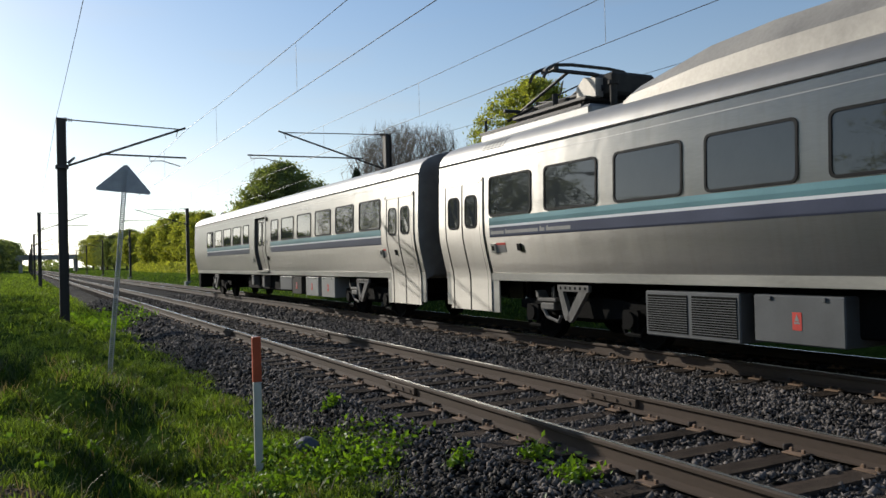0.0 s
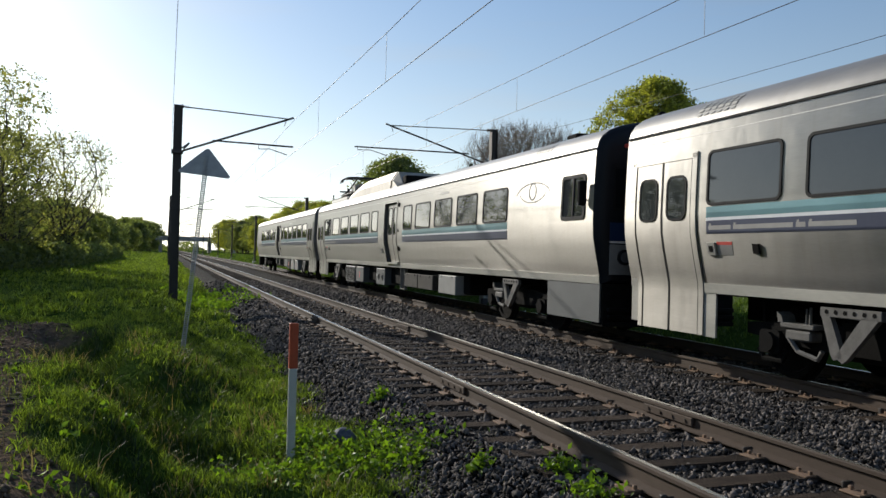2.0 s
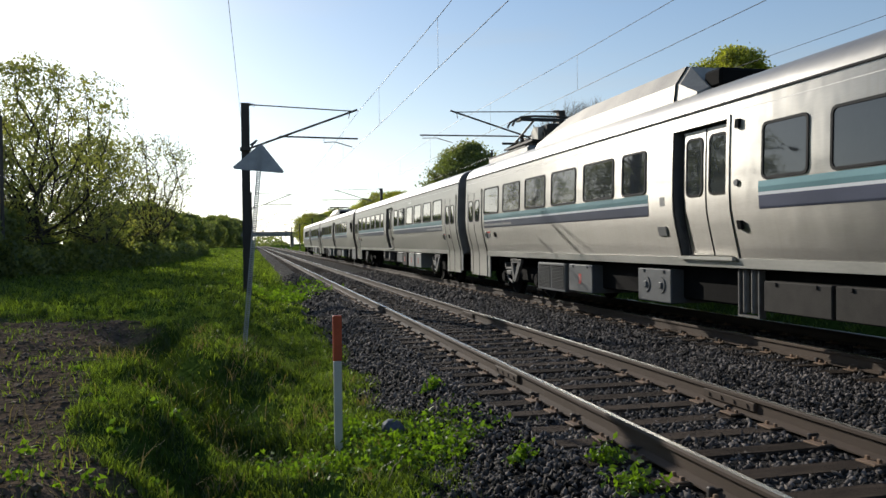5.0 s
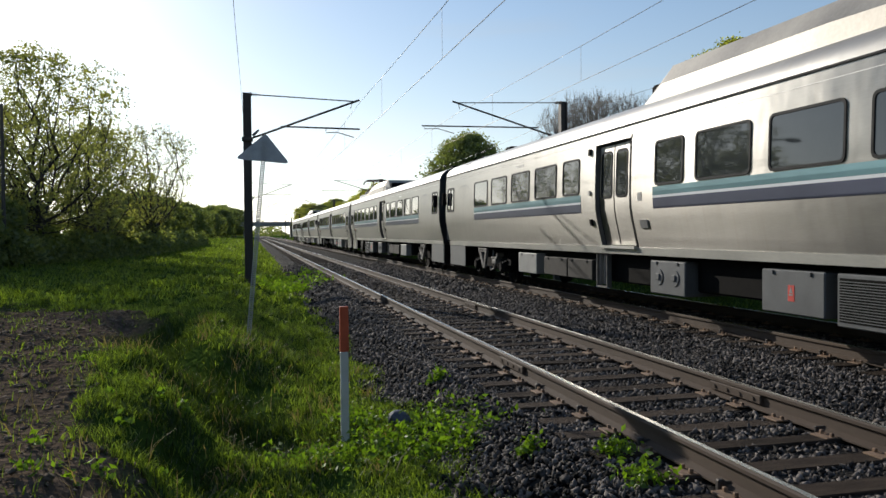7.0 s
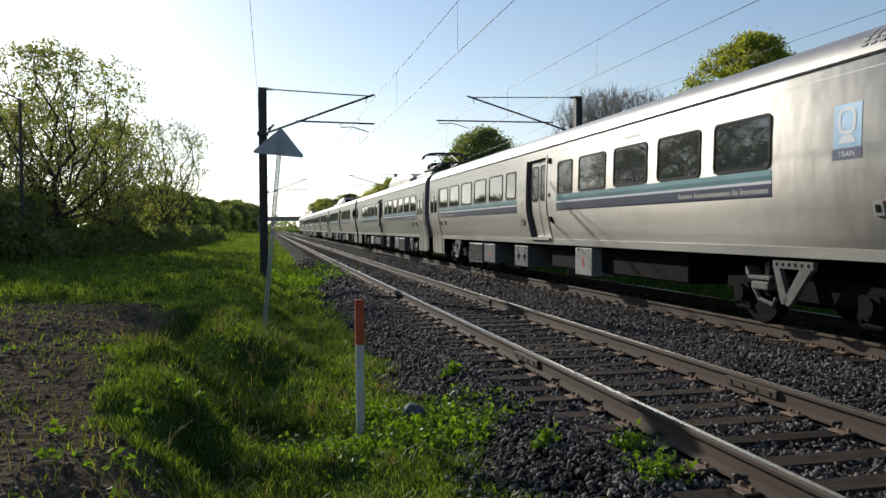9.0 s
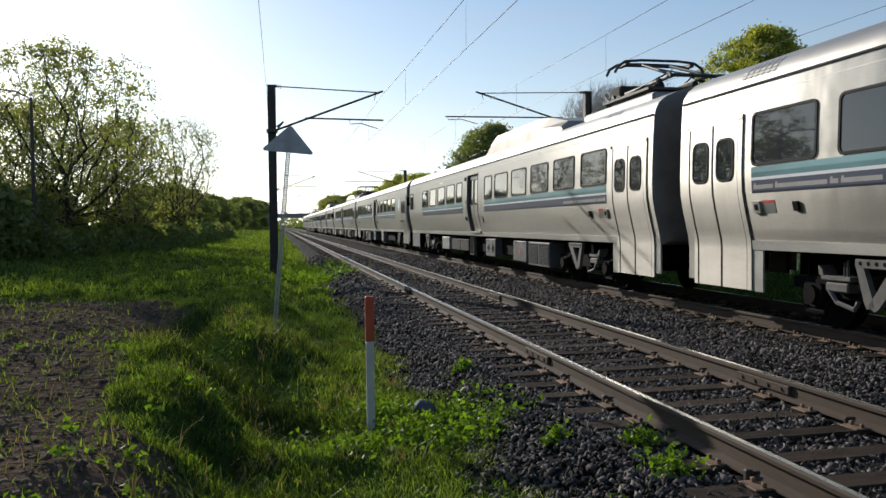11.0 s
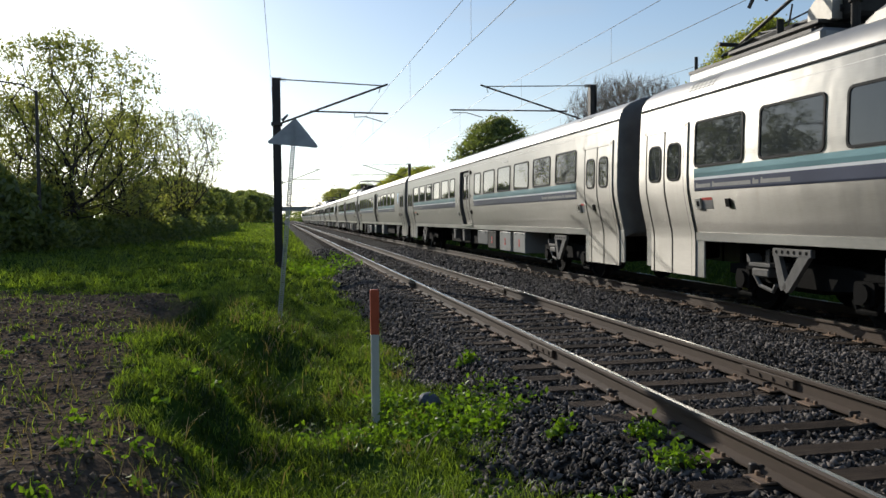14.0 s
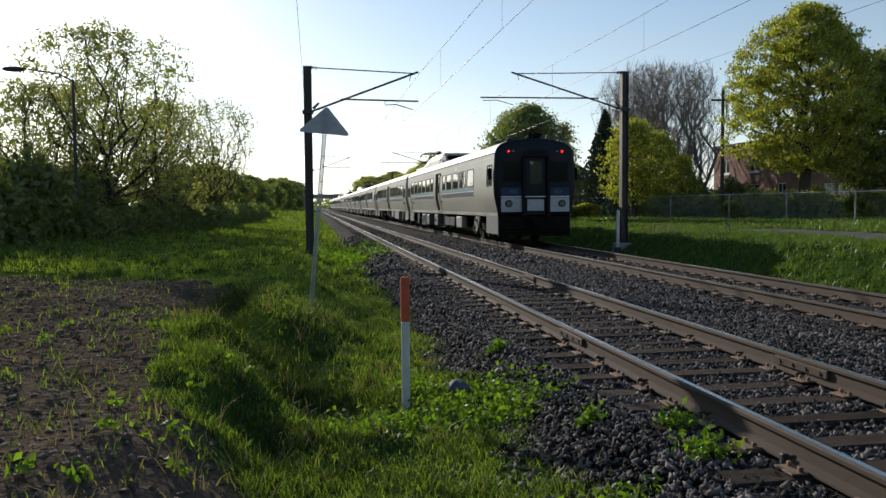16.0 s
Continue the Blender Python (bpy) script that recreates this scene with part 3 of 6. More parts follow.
def door_leaf(car, side, s0, s1, z0, z1, out, win_h, name="door", split=True):
    """A steel door leaf that follows the side, with a rubber edge and a tall small pane."""
    d = part(name, skin(Geo(), side, s0 + 0.02, s1 - 0.02, z0, z1, out, 0.03), STEEL, car, "brushed steel door leaf", smooth=True)
    e = Geo()
    for s in (s0, s1 - 0.02):
        skin(e, side, s, s + 0.02, z0, z1, out + 0.004, 0.03)
    part("edge_seal", e, RUBBER, d)
    m = (s0 + s1) / 2
    zc, w, h = 2.28, (s1 - s0) - 0.22, win_h
    x = lambda z, o: side * (side_x(zc + z) + out + o)
    outer, inner = round_rect(w, h, 0.13), round_rect(w - 0.06, h - 0.06, 0.1)
    f = Geo().loft([[(x(z, -0.002), -m - u, zc + z) for u, z in outer], [(x(z, 0.012), -m - u, zc + z) for u, z in outer],
                    [(x(z, 0.012), -m - u, zc + z) for u, z in inner], [(x(z, 0.0), -m - u, zc + z) for u, z in inner]], closed=True)
    part("window_frame", f, RUBBER, d)
    part("pane", Geo().add([(x(z, 0.005), -m - u, zc + z) for u, z in inner], [tuple(range(len(inner)))]), GLASS, d)
    return d


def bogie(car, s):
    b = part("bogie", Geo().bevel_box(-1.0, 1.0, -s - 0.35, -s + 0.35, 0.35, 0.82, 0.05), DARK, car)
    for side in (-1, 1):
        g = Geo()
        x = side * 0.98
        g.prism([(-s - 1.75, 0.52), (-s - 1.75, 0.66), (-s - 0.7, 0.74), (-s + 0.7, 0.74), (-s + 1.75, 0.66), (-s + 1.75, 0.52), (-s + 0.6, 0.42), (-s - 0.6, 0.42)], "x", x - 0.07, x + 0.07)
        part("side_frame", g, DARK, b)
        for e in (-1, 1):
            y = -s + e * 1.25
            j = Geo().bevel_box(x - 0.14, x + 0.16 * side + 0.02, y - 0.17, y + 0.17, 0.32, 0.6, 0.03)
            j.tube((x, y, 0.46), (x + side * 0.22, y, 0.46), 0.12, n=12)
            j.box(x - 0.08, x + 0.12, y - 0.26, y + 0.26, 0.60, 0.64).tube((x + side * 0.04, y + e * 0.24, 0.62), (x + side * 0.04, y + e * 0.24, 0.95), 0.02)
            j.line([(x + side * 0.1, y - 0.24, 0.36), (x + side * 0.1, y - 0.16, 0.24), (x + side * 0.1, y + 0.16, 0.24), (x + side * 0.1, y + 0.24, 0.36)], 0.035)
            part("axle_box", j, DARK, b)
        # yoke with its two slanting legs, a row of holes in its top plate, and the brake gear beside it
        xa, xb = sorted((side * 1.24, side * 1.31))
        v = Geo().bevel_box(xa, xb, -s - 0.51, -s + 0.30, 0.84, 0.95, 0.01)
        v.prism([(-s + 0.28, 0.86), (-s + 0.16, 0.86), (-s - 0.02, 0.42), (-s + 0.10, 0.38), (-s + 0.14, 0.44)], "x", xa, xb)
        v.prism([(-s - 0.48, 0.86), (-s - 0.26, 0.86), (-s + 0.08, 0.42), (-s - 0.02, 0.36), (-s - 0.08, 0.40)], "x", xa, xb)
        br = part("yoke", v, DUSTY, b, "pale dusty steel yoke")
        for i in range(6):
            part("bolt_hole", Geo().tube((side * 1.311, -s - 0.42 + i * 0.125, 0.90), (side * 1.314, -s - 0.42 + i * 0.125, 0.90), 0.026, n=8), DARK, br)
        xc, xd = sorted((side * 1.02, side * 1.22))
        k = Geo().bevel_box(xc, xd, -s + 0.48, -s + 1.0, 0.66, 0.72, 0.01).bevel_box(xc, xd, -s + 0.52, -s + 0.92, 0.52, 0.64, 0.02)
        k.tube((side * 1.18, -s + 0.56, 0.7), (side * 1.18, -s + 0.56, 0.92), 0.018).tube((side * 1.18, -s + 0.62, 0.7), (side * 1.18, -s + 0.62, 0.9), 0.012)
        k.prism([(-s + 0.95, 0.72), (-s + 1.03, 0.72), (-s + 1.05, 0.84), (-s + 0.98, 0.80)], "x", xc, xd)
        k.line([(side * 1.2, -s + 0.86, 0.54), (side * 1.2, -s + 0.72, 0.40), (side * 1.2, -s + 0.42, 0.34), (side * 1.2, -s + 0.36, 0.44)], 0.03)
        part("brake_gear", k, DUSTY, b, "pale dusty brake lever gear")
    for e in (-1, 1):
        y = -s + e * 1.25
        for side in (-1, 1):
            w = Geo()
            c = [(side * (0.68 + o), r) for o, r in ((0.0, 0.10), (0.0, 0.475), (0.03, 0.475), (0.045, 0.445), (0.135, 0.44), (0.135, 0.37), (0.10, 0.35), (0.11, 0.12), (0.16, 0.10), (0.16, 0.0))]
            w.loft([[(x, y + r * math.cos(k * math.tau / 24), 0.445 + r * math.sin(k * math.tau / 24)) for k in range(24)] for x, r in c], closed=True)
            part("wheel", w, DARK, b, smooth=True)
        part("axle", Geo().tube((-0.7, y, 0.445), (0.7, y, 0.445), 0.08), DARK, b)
    return b


def equipment(car, s0, s1, z0, mat, side, kind="equipment_box", red=False, z1=0.96):
    x0, x1 = sorted((side * 0.45, side * 1.33))
    b = part(kind, Geo().bevel_box(x0, x1, -s1, -s0, z0, z1, 0.015), mat, car)
    xo = side * 1.33
    if kind == "grille_box":
        for a, c in ((s0 + 0.05, (s0 + s1) / 2 - 0.04), ((s0 + s1) / 2 + 0.04, s1 - 0.05)):
            part("grille", Geo().box(min(xo, xo + side * 0.006), max(xo, xo + side * 0.006), -c, -a, z0 + 0.06, z1 - 0.05), DARK, b)
            g = Geo()
            for i in range(15):
                z = z0 + 0.08 + i * (z1 - 0.14 - z0) / 15
                g.box(min(xo, xo + side * 0.014), max(xo, xo + side * 0.014), -c, -a, z, z + 0.010)
            part("louvres", g, GREY, b)
    else:
        for f in (0.2, 0.8):
            y = -(s0 + (s1 - s0) * f)
            part("latch", Geo().bevel_box(min(xo, xo + side * 0.02), max(xo, xo + side * 0.02), y - 0.02, y + 0.02, z1 - 0.06, z1 - 0.01, 0.006), mat, b)
    if red:
        y, z = -(s0 + s1) / 2, (z0 + z1) / 2 + 0.02
        p = part("warning_plate", Geo().box(min(xo, xo + side * 0.004), max(xo, xo + side * 0.004), y - 0.06, y + 0.06, z - 0.13, z + 0.07), RED, b)
        xo += side * 0.004
        part("symbol", Geo().prism([(y - 0.032, z - 0.03), (y + 0.032, z - 0.03), (y, z + 0.05)], "x", xo, xo + side * 0.003).box(min(xo, xo + side * 0.003), max(xo, xo + side * 0.003), y - 0.035, y + 0.035, z - 0.06, z - 0.04), FADED, p)
    return b


def pantograph(car, s, up=1):
    """A half-raised pantograph on its frame and insulators; up 1: its arm leans to the car's front end."""
    z = 3.80
    p = part("pantograph", Geo().bevel_box(-0.75, 0.75, -s - 1.1, -s + 1.1, z + 0.16, z + 0.22, 0.01), COPPER, car, "sooty pantograph")
    ins = Geo()
    for x in (-0.65, 0.65):
        for y in (-1.0, 1.0):
            for k in range(4):
                ins.tube((x, -s + y, z + 0.04 * k), (x, -s + y, z + 0.04 * k + 0.02), 0.07, n=10)
    part("insulators", ins, BOGIE, p)
    lo = Geo()
    for x in (-0.42, 0.42):
        lo.tube((x, -s - 1.15, z + 0.34), (x * 0.85, -s + 1.35, z + 0.40), 0.04)
    lo.tube((-0.5, -s - 1.15, z + 0.34), (0.5, -s - 1.15, z + 0.34), 0.07)
    part("lower_arm", lo, COPPER, p)
    hi = Geo()
    for x in (-0.38, 0.38):
        hi.tube((x, -s + 1.38, z + 0.40), (x * 0.8, -s - 0.05, z + 0.86), 0.03)
        hi.tube((x, -s + 1.25, z + 0.40), (-x * 0.6, -s + 0.2, z + 0.76), 0.014)
    hi.tube((-0.75, -s + 1.38, z + 0.40), (0.45, -s + 1.38, z + 0.40), 0.035)
    part("upper_arm", hi, COPPER, p)
    hd = Geo()
    for y in (-0.3, 0.12):
        hd.line([(-1.0, -s + y, z + 0.66), (-0.93, -s + y, z + 0.80), (-0.76, -s + y, z + 0.90), (-0.4, -s + y, z + 0.93), (0.4, -s + y, z + 0.93), (0.76, -s + y, z + 0.90), (0.93, -s + y, z + 0.80), (1.0, -s + y, z + 0.66)], 0.03)
    for x in (-0.72, 0.72):
        hd.bevel_box(x - 0.05, x + 0.05, -s - 0.3, -s + 0.12, z + 0.82, z + 0.90, 0.01)
    hd.tube((-0.72, -s - 0.09, z + 0.85), (0.72, -s - 0.09, z + 0.85), 0.025)
    part("collector_head", hd, COPPER, p)
    bx = Geo().bevel_box(-0.45, 0.45, -s - 1.45, -s - 0.85, z + 0.2, z + 0.58, 0.05).tube((0.2, -s - 0.9, z + 0.33), (0.2, -s + 0.5, z + 0.33), 0.11, n=10)
    bx.bevel_box(-0.6, -0.3, -s - 0.4, -s + 0.5, z + 0.2, z + 0.34, 0.03).tube((-0.3, -s + 0.3, z + 0.3), (-0.3, -s + 1.0, z + 0.3), 0.07, n=8)
    part("drive_box", bx, BOGIE, p)
    part("drive_cover", Geo().prism([(-s - 1.2, z + 0.2), (-s - 0.7, z + 0.2), (-s - 0.7, z + 0.42), (-s - 0.9, z + 0.56), (-s - 1.2, z + 0.5)], "x", -0.62, -0.46), HUMP, p, "pale sooty cover plate")
    for x in (-0.7, 0.7):
        part("spring", Geo().tube((x, -s + 1.35, z + 0.2), (x * 0.6, -s + 0.9, z + 0.4), 0.03), BOGIE, p)
        part("damper", Geo().tube((x, -s - 0.2, z + 0.2), (x, -s - 0.2, z + 0.42), 0.05, n=8), BOGIE, p)
    rods = Geo().tube((-0.62, -s - 0.9, z + 0.2), (-0.3, -s + 0.95, z + 0.5), 0.018).tube((0.62, -s - 0.9, z + 0.2), (0.3, -s + 0.95, z + 0.5), 0.018)
    rods.line([(0.55, -s - 1.15, z + 0.25), (0.5, -s - 1.5, z + 0.42), (0.3, -s - 1.75, z + 0.35), (0.2, -s - 1.8, z + 0.1)], 0.03)
    part("control_rods", rods, COPPER, p)
    part("arrester", Geo().tube((-0.5, -s - 1.5, z), (-0.5, -s - 1.5, z + 0.34), 0.06, n=10).tube((-0.5, -s - 1.5, z + 0.34), (-0.5, -s - 1.5, z + 0.4), 0.09, n=10), BOGIE, p)
    bar = Geo().box(-1.0, -0.94, -s - 1.3, -s + 1.9, z - 0.02, z + 0.03).tube((-0.97, -s + 1.7, z), (-0.97, -s + 1.7, z + 0.25), 0.03)
    part("busbar", bar, COPPER, p)
    return p


def grille_vent(car, side, s0, s1):
    g = Geo()
    for i in range(6):
        s = s0 + (s1 - s0) * i / 6
        for za, zb in ((3.36, 3.40), (3.42, 3.46), (3.47, 3.51), (3.52, 3.555)):
            xa = np.interp((za, zb), [p[1] for p in ROOFLINE], [p[0] for p in ROOFLINE])
            g.loft([[(side * (xa[0] + 0.012), -s, za), (side * (xa[1] + 0.012), -s, zb)], [(side * (xa[0] + 0.012), -s - 0.09, za), (side * (xa[1] + 0.012), -s - 0.09, zb)]])
    return part("roof_vent", g, BAND, car)


def bars_of_text(car, parent, side, s0, s1, z0, z1, mat, out, words):
    """Unlettered bars for a line of small writing."""
    total = sum(words) + 0.6 * (len(words) - 1)
    u = s0
    for w in words:
        d = (s1 - s0) * w / total
        g = skin(Geo(), side, u, u + d, z0, z0 + (z1 - z0) * 0.92, out)
        skin(g, side, u + 0.012, u + 0.05, z0 + (z1 - z0) * 0.92, z1 + 0.022, out)
        part("lettering_bar", g, mat, parent)
        u += d + (s1 - s0) * 0.6 / total


def end_wall(car, y, facing, cab):
    """The car's end: plain gangway end, or the cab's mask with lamps."""
    out = [(-x, z) for x, z in PROFILE] + [(-x, z) for x, z in ROOFLINE[1:]] + [(x, z) for x, z in reversed(ROOFLINE[:-1])] + [(x, z) for x, z in reversed(PROFILE[:-1])]
    rows = [[(x * k, y + facing * d, 2.3 + (z - 2.3) * kz) for x, z in out] for d, k, kz in ((0, 1, 1), (0.05, 0.985, 0.99), (0.10, 0.94, 0.965), (0.13, 0.86, 0.93))]
    g = Geo().loft(rows, closed=True)
    k = len(out)
    g.add(rows[-1], [tuple(range(k))])
    e = part("end_wall", g, MASK if cab else BELLOWS, car, "dark cab end" if cab else "dark grey gangway end", smooth=True)
    yy = y + facing * 0.13
    f = lambda d: sorted((yy + facing * 0.002, yy + facing * d))
    if cab:
        a, b = f(0.012)
        for sx in (-1, 1):
            xa, xb = sorted((sx * 0.42, sx * 1.25))
            part("blue_band", Geo().box(xa, xb, a, b, 1.72, 2.02), DARKBLUE, e)
            part("white_line", Geo().box(xa, xb, a, b, 1.68, 1.715), WHITE, e)
            part("lower_panel", Geo().bevel_box(xa, xb, a, b + 0.02 * (facing > 0), 1.16, 1.66, 0.01), GALV, e, "pale lower front panel")
            lx = sx * 0.98
            part("headlight", Geo().tube((lx, yy, 1.45), (lx, yy + facing * 0.06, 1.45), 0.13, n=16), MASK, e)
            part("lens", Geo().tube((lx, yy, 1.45), (lx, yy + facing * 0.075, 1.45), 0.09, n=16), LENS, e, "round clear headlight lens")
            part("tail_lamp", Geo().tube((sx * 0.98, yy, 3.30), (sx * 0.98, yy + facing * 0.03, 3.30), 0.036, n=12), TAIL, e, "lit red tail lamp")
            part("marker_lamp", Geo().tube((sx * 0.8, yy, 3.30), (sx * 0.8, yy + facing * 0.02, 3.30), 0.035, n=10), LENS, e)
            w = part("cab_window", Geo().box(min(sx * 0.5, sx * 1.2), max(sx * 0.5, sx * 1.2), *f(0.01), 2.22, 2.95), RUBBER, e)
            part("pane", Geo().box(min(sx * 0.54, sx * 1.16), max(sx * 0.54, sx * 1.16), *f(0.014), 2.26, 2.91), CABGLASS, w)
        c = part("gangway_frame", Geo().box(-0.5, -0.4, *f(0.16), 1.0, 3.1).box(0.4, 0.5, *f(0.16), 1.0, 3.1).prism([(-0.5, 3.1), (-0.42, 3.25), (-0.25, 3.34), (0.25, 3.34), (0.42, 3.25), (0.5, 3.1)], "y", *f(0.16)), RUBBER, e)
        d = part("gangway_door", Geo().bevel_box(-0.38, 0.38, *f(0.03), 1.05, 3.08, 0.01), MASK, e)
        part("door_pane", Geo().box(-0.22, 0.22, *f(0.04), 2.15, 2.95), GLASS, d)
        part("door_panel", Geo().box(-0.3, 0.3, *f(0.04), 1.2, 1.6), GALV, d, "pale lower door panel")
        part("white_line", Geo().box(-0.38, 0.38, *f(0.034), 1.68, 1.715), WHITE, d)
        part("coupler", Geo().bevel_box(-0.18, 0.18, *sorted((yy, yy + facing * 0.4)), 0.65, 0.95, 0.03), DARK, e)
        pl = Geo()
        for z in (0.30, 0.42, 0.54):
            pl.bevel_box(-1.25, 1.25, *sorted((yy - facing * 0.05, yy + facing * 0.03)), z, z + 0.07, 0.01)
        part("pilot", pl.box(-1.3, 1.3, *sorted((y - facing * 0.3, y + facing * 0.05)), 0.3, 1.0), DARK, e)
        hn = Geo()
        for x in (-0.12, 0.05, 0.2):
            hn.tube((x, y - facing * 0.5, 3.86), (x, y - facing * 0.1, 3.9), 0.04, 0.09, n=10)
        part("horn", hn.box(-0.2, 0.3, *sorted((y - facing * 0.55, y - facing * 0.35)), 3.76, 3.86), DARK, e)
    else:
        part("gangway", Geo().bevel_box(-0.62, 0.62, *sorted((yy - facing * 0.02, yy + facing * 0.34)), 0.95, 3.2, 0.08), RUBBER, e, "black rubber gangway bellows")
        for sx in (-1, 1):
            part("marker_lamp", Geo().tube((sx * 0.95, yy - facing * 0.02, 3.3), (sx * 0.95, yy + facing * 0.03, 3.3), 0.06, n=12), RED, e, "unlit red marker lamp")
        part("coupler", Geo().bevel_box(-0.2, 0.2, *sorted((yy, yy + facing * 0.36)), 0.6, 0.95, 0.03), DARK, e)
    return e


SMALL, WIDE, HIGH, SILL = 0.87, 1.34, 0.72, 2.15


def passenger_car(length, cab_rear, cab_front, motor, label, pictogram=False):
    c = thing("train_car", label, "train car", "cars of the train")
    L, D0, D1 = length, 12.2, 13.6
    if cab_front:
        D0, D1 = L - 13.6, L - 12.2
    lower = Geo()
    for side in (-1, 1):
        body = Geo()
        for sa, sb in ((0, D0), (D0, D1), (D1, L)):
            skin(body, side, sa, sb, 3.02, 3.24)
        skin(body, side, 0, D0, 1.13, 3.02)
        skin(body, side, D1, L, 1.13, 3.02)
        part("side_wall", body, STEEL, c, smooth=True)
        skin(lower, side, 1.75 if not cab_front else 0, L - (1.75 if not cab_rear else 0), 1.0, 1.13, 0.012, 0.03)
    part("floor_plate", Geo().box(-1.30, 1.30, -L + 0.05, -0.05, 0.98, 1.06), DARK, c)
    part("sill", lower, BAND, c, "dull grey sill band")
    rl = [(-x, z) for x, z in ROOFLINE] + [(x, z) for x, z in reversed(ROOFLINE[:-1])]
    part("roof", Geo().loft([[(x, 0, z) for x, z in rl], [(x, -L, z) for x, z in rl]]), ROOF, c, "dull steel roof", smooth=True)
    for side in (-1, 1):
        x = side * 1.46
        part("gutter", Geo().box(min(x, x + side * 0.014), max(x, x + side * 0.014), -L, 0, 3.235, 3.262), RUBBER, c)
    ends = ([] if cab_front else [(0.30, 1.64)]) + ([] if cab_rear else [(L - 1.64, L - 0.30)])
    wins = []
    if not cab_front:
        wins += [(1.95 + 1.71 * i, WIDE) for i in range(5)] + [(10.46, SMALL)]
    else:
        wins += [(D0 - 0.85 - SMALL, SMALL)] + [(D0 - 0.85 - SMALL - 1.71 * (i + 1) + 0.0, WIDE) for i in range(4)]
    after = 5 if not (cab_rear or pictogram) else 4
    wins += [(D1 + 0.77, SMALL)] + [(D1 + 2.0 + 1.71 * i, WIDE) for i in range(after)]
    for side in (-1, 1):
        for s, w in wins:
            window(c, side, s + w / 2, SILL + HIGH / 2 - 0.01, w, HIGH)
        # stripes, end to end of the glazed stretches
        for a, b in ((min(w[0] for w in wins), D0 - 0.8), (D1 + 0.7, max(w[0] + w[1] for w in wins) + 0.02)):
            part("teal_stripe", skin(Geo(), side, a, b, 1.985, 2.125, 0.004, 0.004), TEAL, c)
            part("white_stripe", skin(Geo(), side, a, b, 1.945, 1.985, 0.004, 0.004), WHITE, c)
            part("blue_stripe", skin(Geo(), side, a, b, 1.775, 1.945, 0.004, 0.004), BLUE, c)
        if not cab_front:
            bars_of_text(c, c, side, 2.0, 4.35, 1.825, 1.885, FADED, 0.0065, (6, 14, 2, 9))
        if not cab_rear and not cab_front:
            e = max(w[0] + w[1] for w in wins)
            bars_of_text(c, c, side, e - 2.35, e - 0.05, 1.825, 1.885, FADED, 0.0065, (6, 14, 2, 9))
        for s0, s1 in ends:
            m = (s0 + s1) / 2
            fr = skin(Geo(), side, s0 - 0.10, s0, 0.43, 2.86, 0.02, 0.05)
            skin(fr, side, s1, s1 + 0.10, 0.43, 2.86, 0.02, 0.05)
            skin(fr, side, s0 - 0.1, s1 + 0.1, 2.80, 2.88, 0.02, 0.05)
            f = part("door_frame", fr, STEEL, c, smooth=True)
            door_leaf(c, side, s0, m, 0.43, 2.80, 0.012, 0.62)
            door_leaf(c, side, m, s1, 0.43, 2.80, 0.012, 0.62)
            sk = skin(Geo(), side, 0.0 if s0 < 5 else s1 + 0.1, s0 - 0.1 if s0 < 5 else L, 0.5, 1.13, 0.0, 0.03)
            sk2 = skin(Geo(), side, s1 + 0.1 if s0 < 5 else s0 - 0.34, s1 + 0.34 if s0 < 5 else s0 - 0.1, 0.42, 1.13, 0.0, 0.03)
            part("step_skirt", sk, BAND, c)
            part("step_skirt", sk2, BAND, c)
            k = s1 + 0.32 if s0 < 5 else s0 - 0.48
            b1 = part("call_box", skin(Geo(), side, k, k + 0.15, 1.50, 1.66, 0.03, 0.03), BAND, c)
            part("button", skin(Geo(), side, k + 0.04, k + 0.11, 1.54, 1.62, 0.036, 0.006), DARK, b1)
            part("notice", skin(Geo(), side, k + 0.17, k + 0.46, 1.63, 1.67, 0.004, 0.004), RED, c)
            part("notice", skin(Geo(), side, k + 0.17, k + 0.46, 1.50, 1.63, 0.004, 0.004), FADED, c)
            part("call_box", skin(Geo(), side, k + 0.85, k + 0.95, 1.52, 1.64, 0.03, 0.03), DARK, c)
        # recessed doors amid the car
        xi = 1.24
        dm = (D0 + D1) / 2
        r = Geo()
        zs = levels(1.13, 3.02)
        for s in (D0, D1):
            r.loft([[(side * side_x(z), -s, z) for z in zs], [(side * xi, -s, z) for z in zs]])
        r.loft([[(side * side_x(3.02), -D0, 3.02), (side * side_x(3.02), -D1, 3.02)], [(side * xi, -D0, 3.02), (side * xi, -D1, 3.02)]])
        r.loft([[(side * xi, -D0, 1.13), (side * xi, -D1, 1.13)], [(side * xi, -D0, 3.02), (side * xi, -D1, 3.02)]])
        part("door_pocket", r, BELLOWS, c, "dark door recess")
        part("threshold", Geo().box(min(side * 1.3, side * 1.42), max(side * 1.3, side * 1.42), -D1 + 0.005, -D0 - 0.005, 1.10, 1.15), BAND, c, "worn steel threshold")
        for a, b in ((D0 + 0.16, dm + 0.07), (dm + 0.07, D1 - 0.02)):
            d = part("door", skin(Geo(), side, a + 0.012, b - 0.012, 1.16, 2.98, -0.075, 0.03), STEEL, c, "brushed steel door leaf", smooth=True)
            part("edge_seal", skin(skin(Geo(), side, a - 0.004, a + 0.012, 1.16, 2.98, -0.07, 0.035), side, b - 0.012, b + 0.004, 1.16, 2.98, -0.07, 0.035), RUBBER, d)
            x = lambda z, o: side * (side_x(2.45 + z) - 0.075 + o)
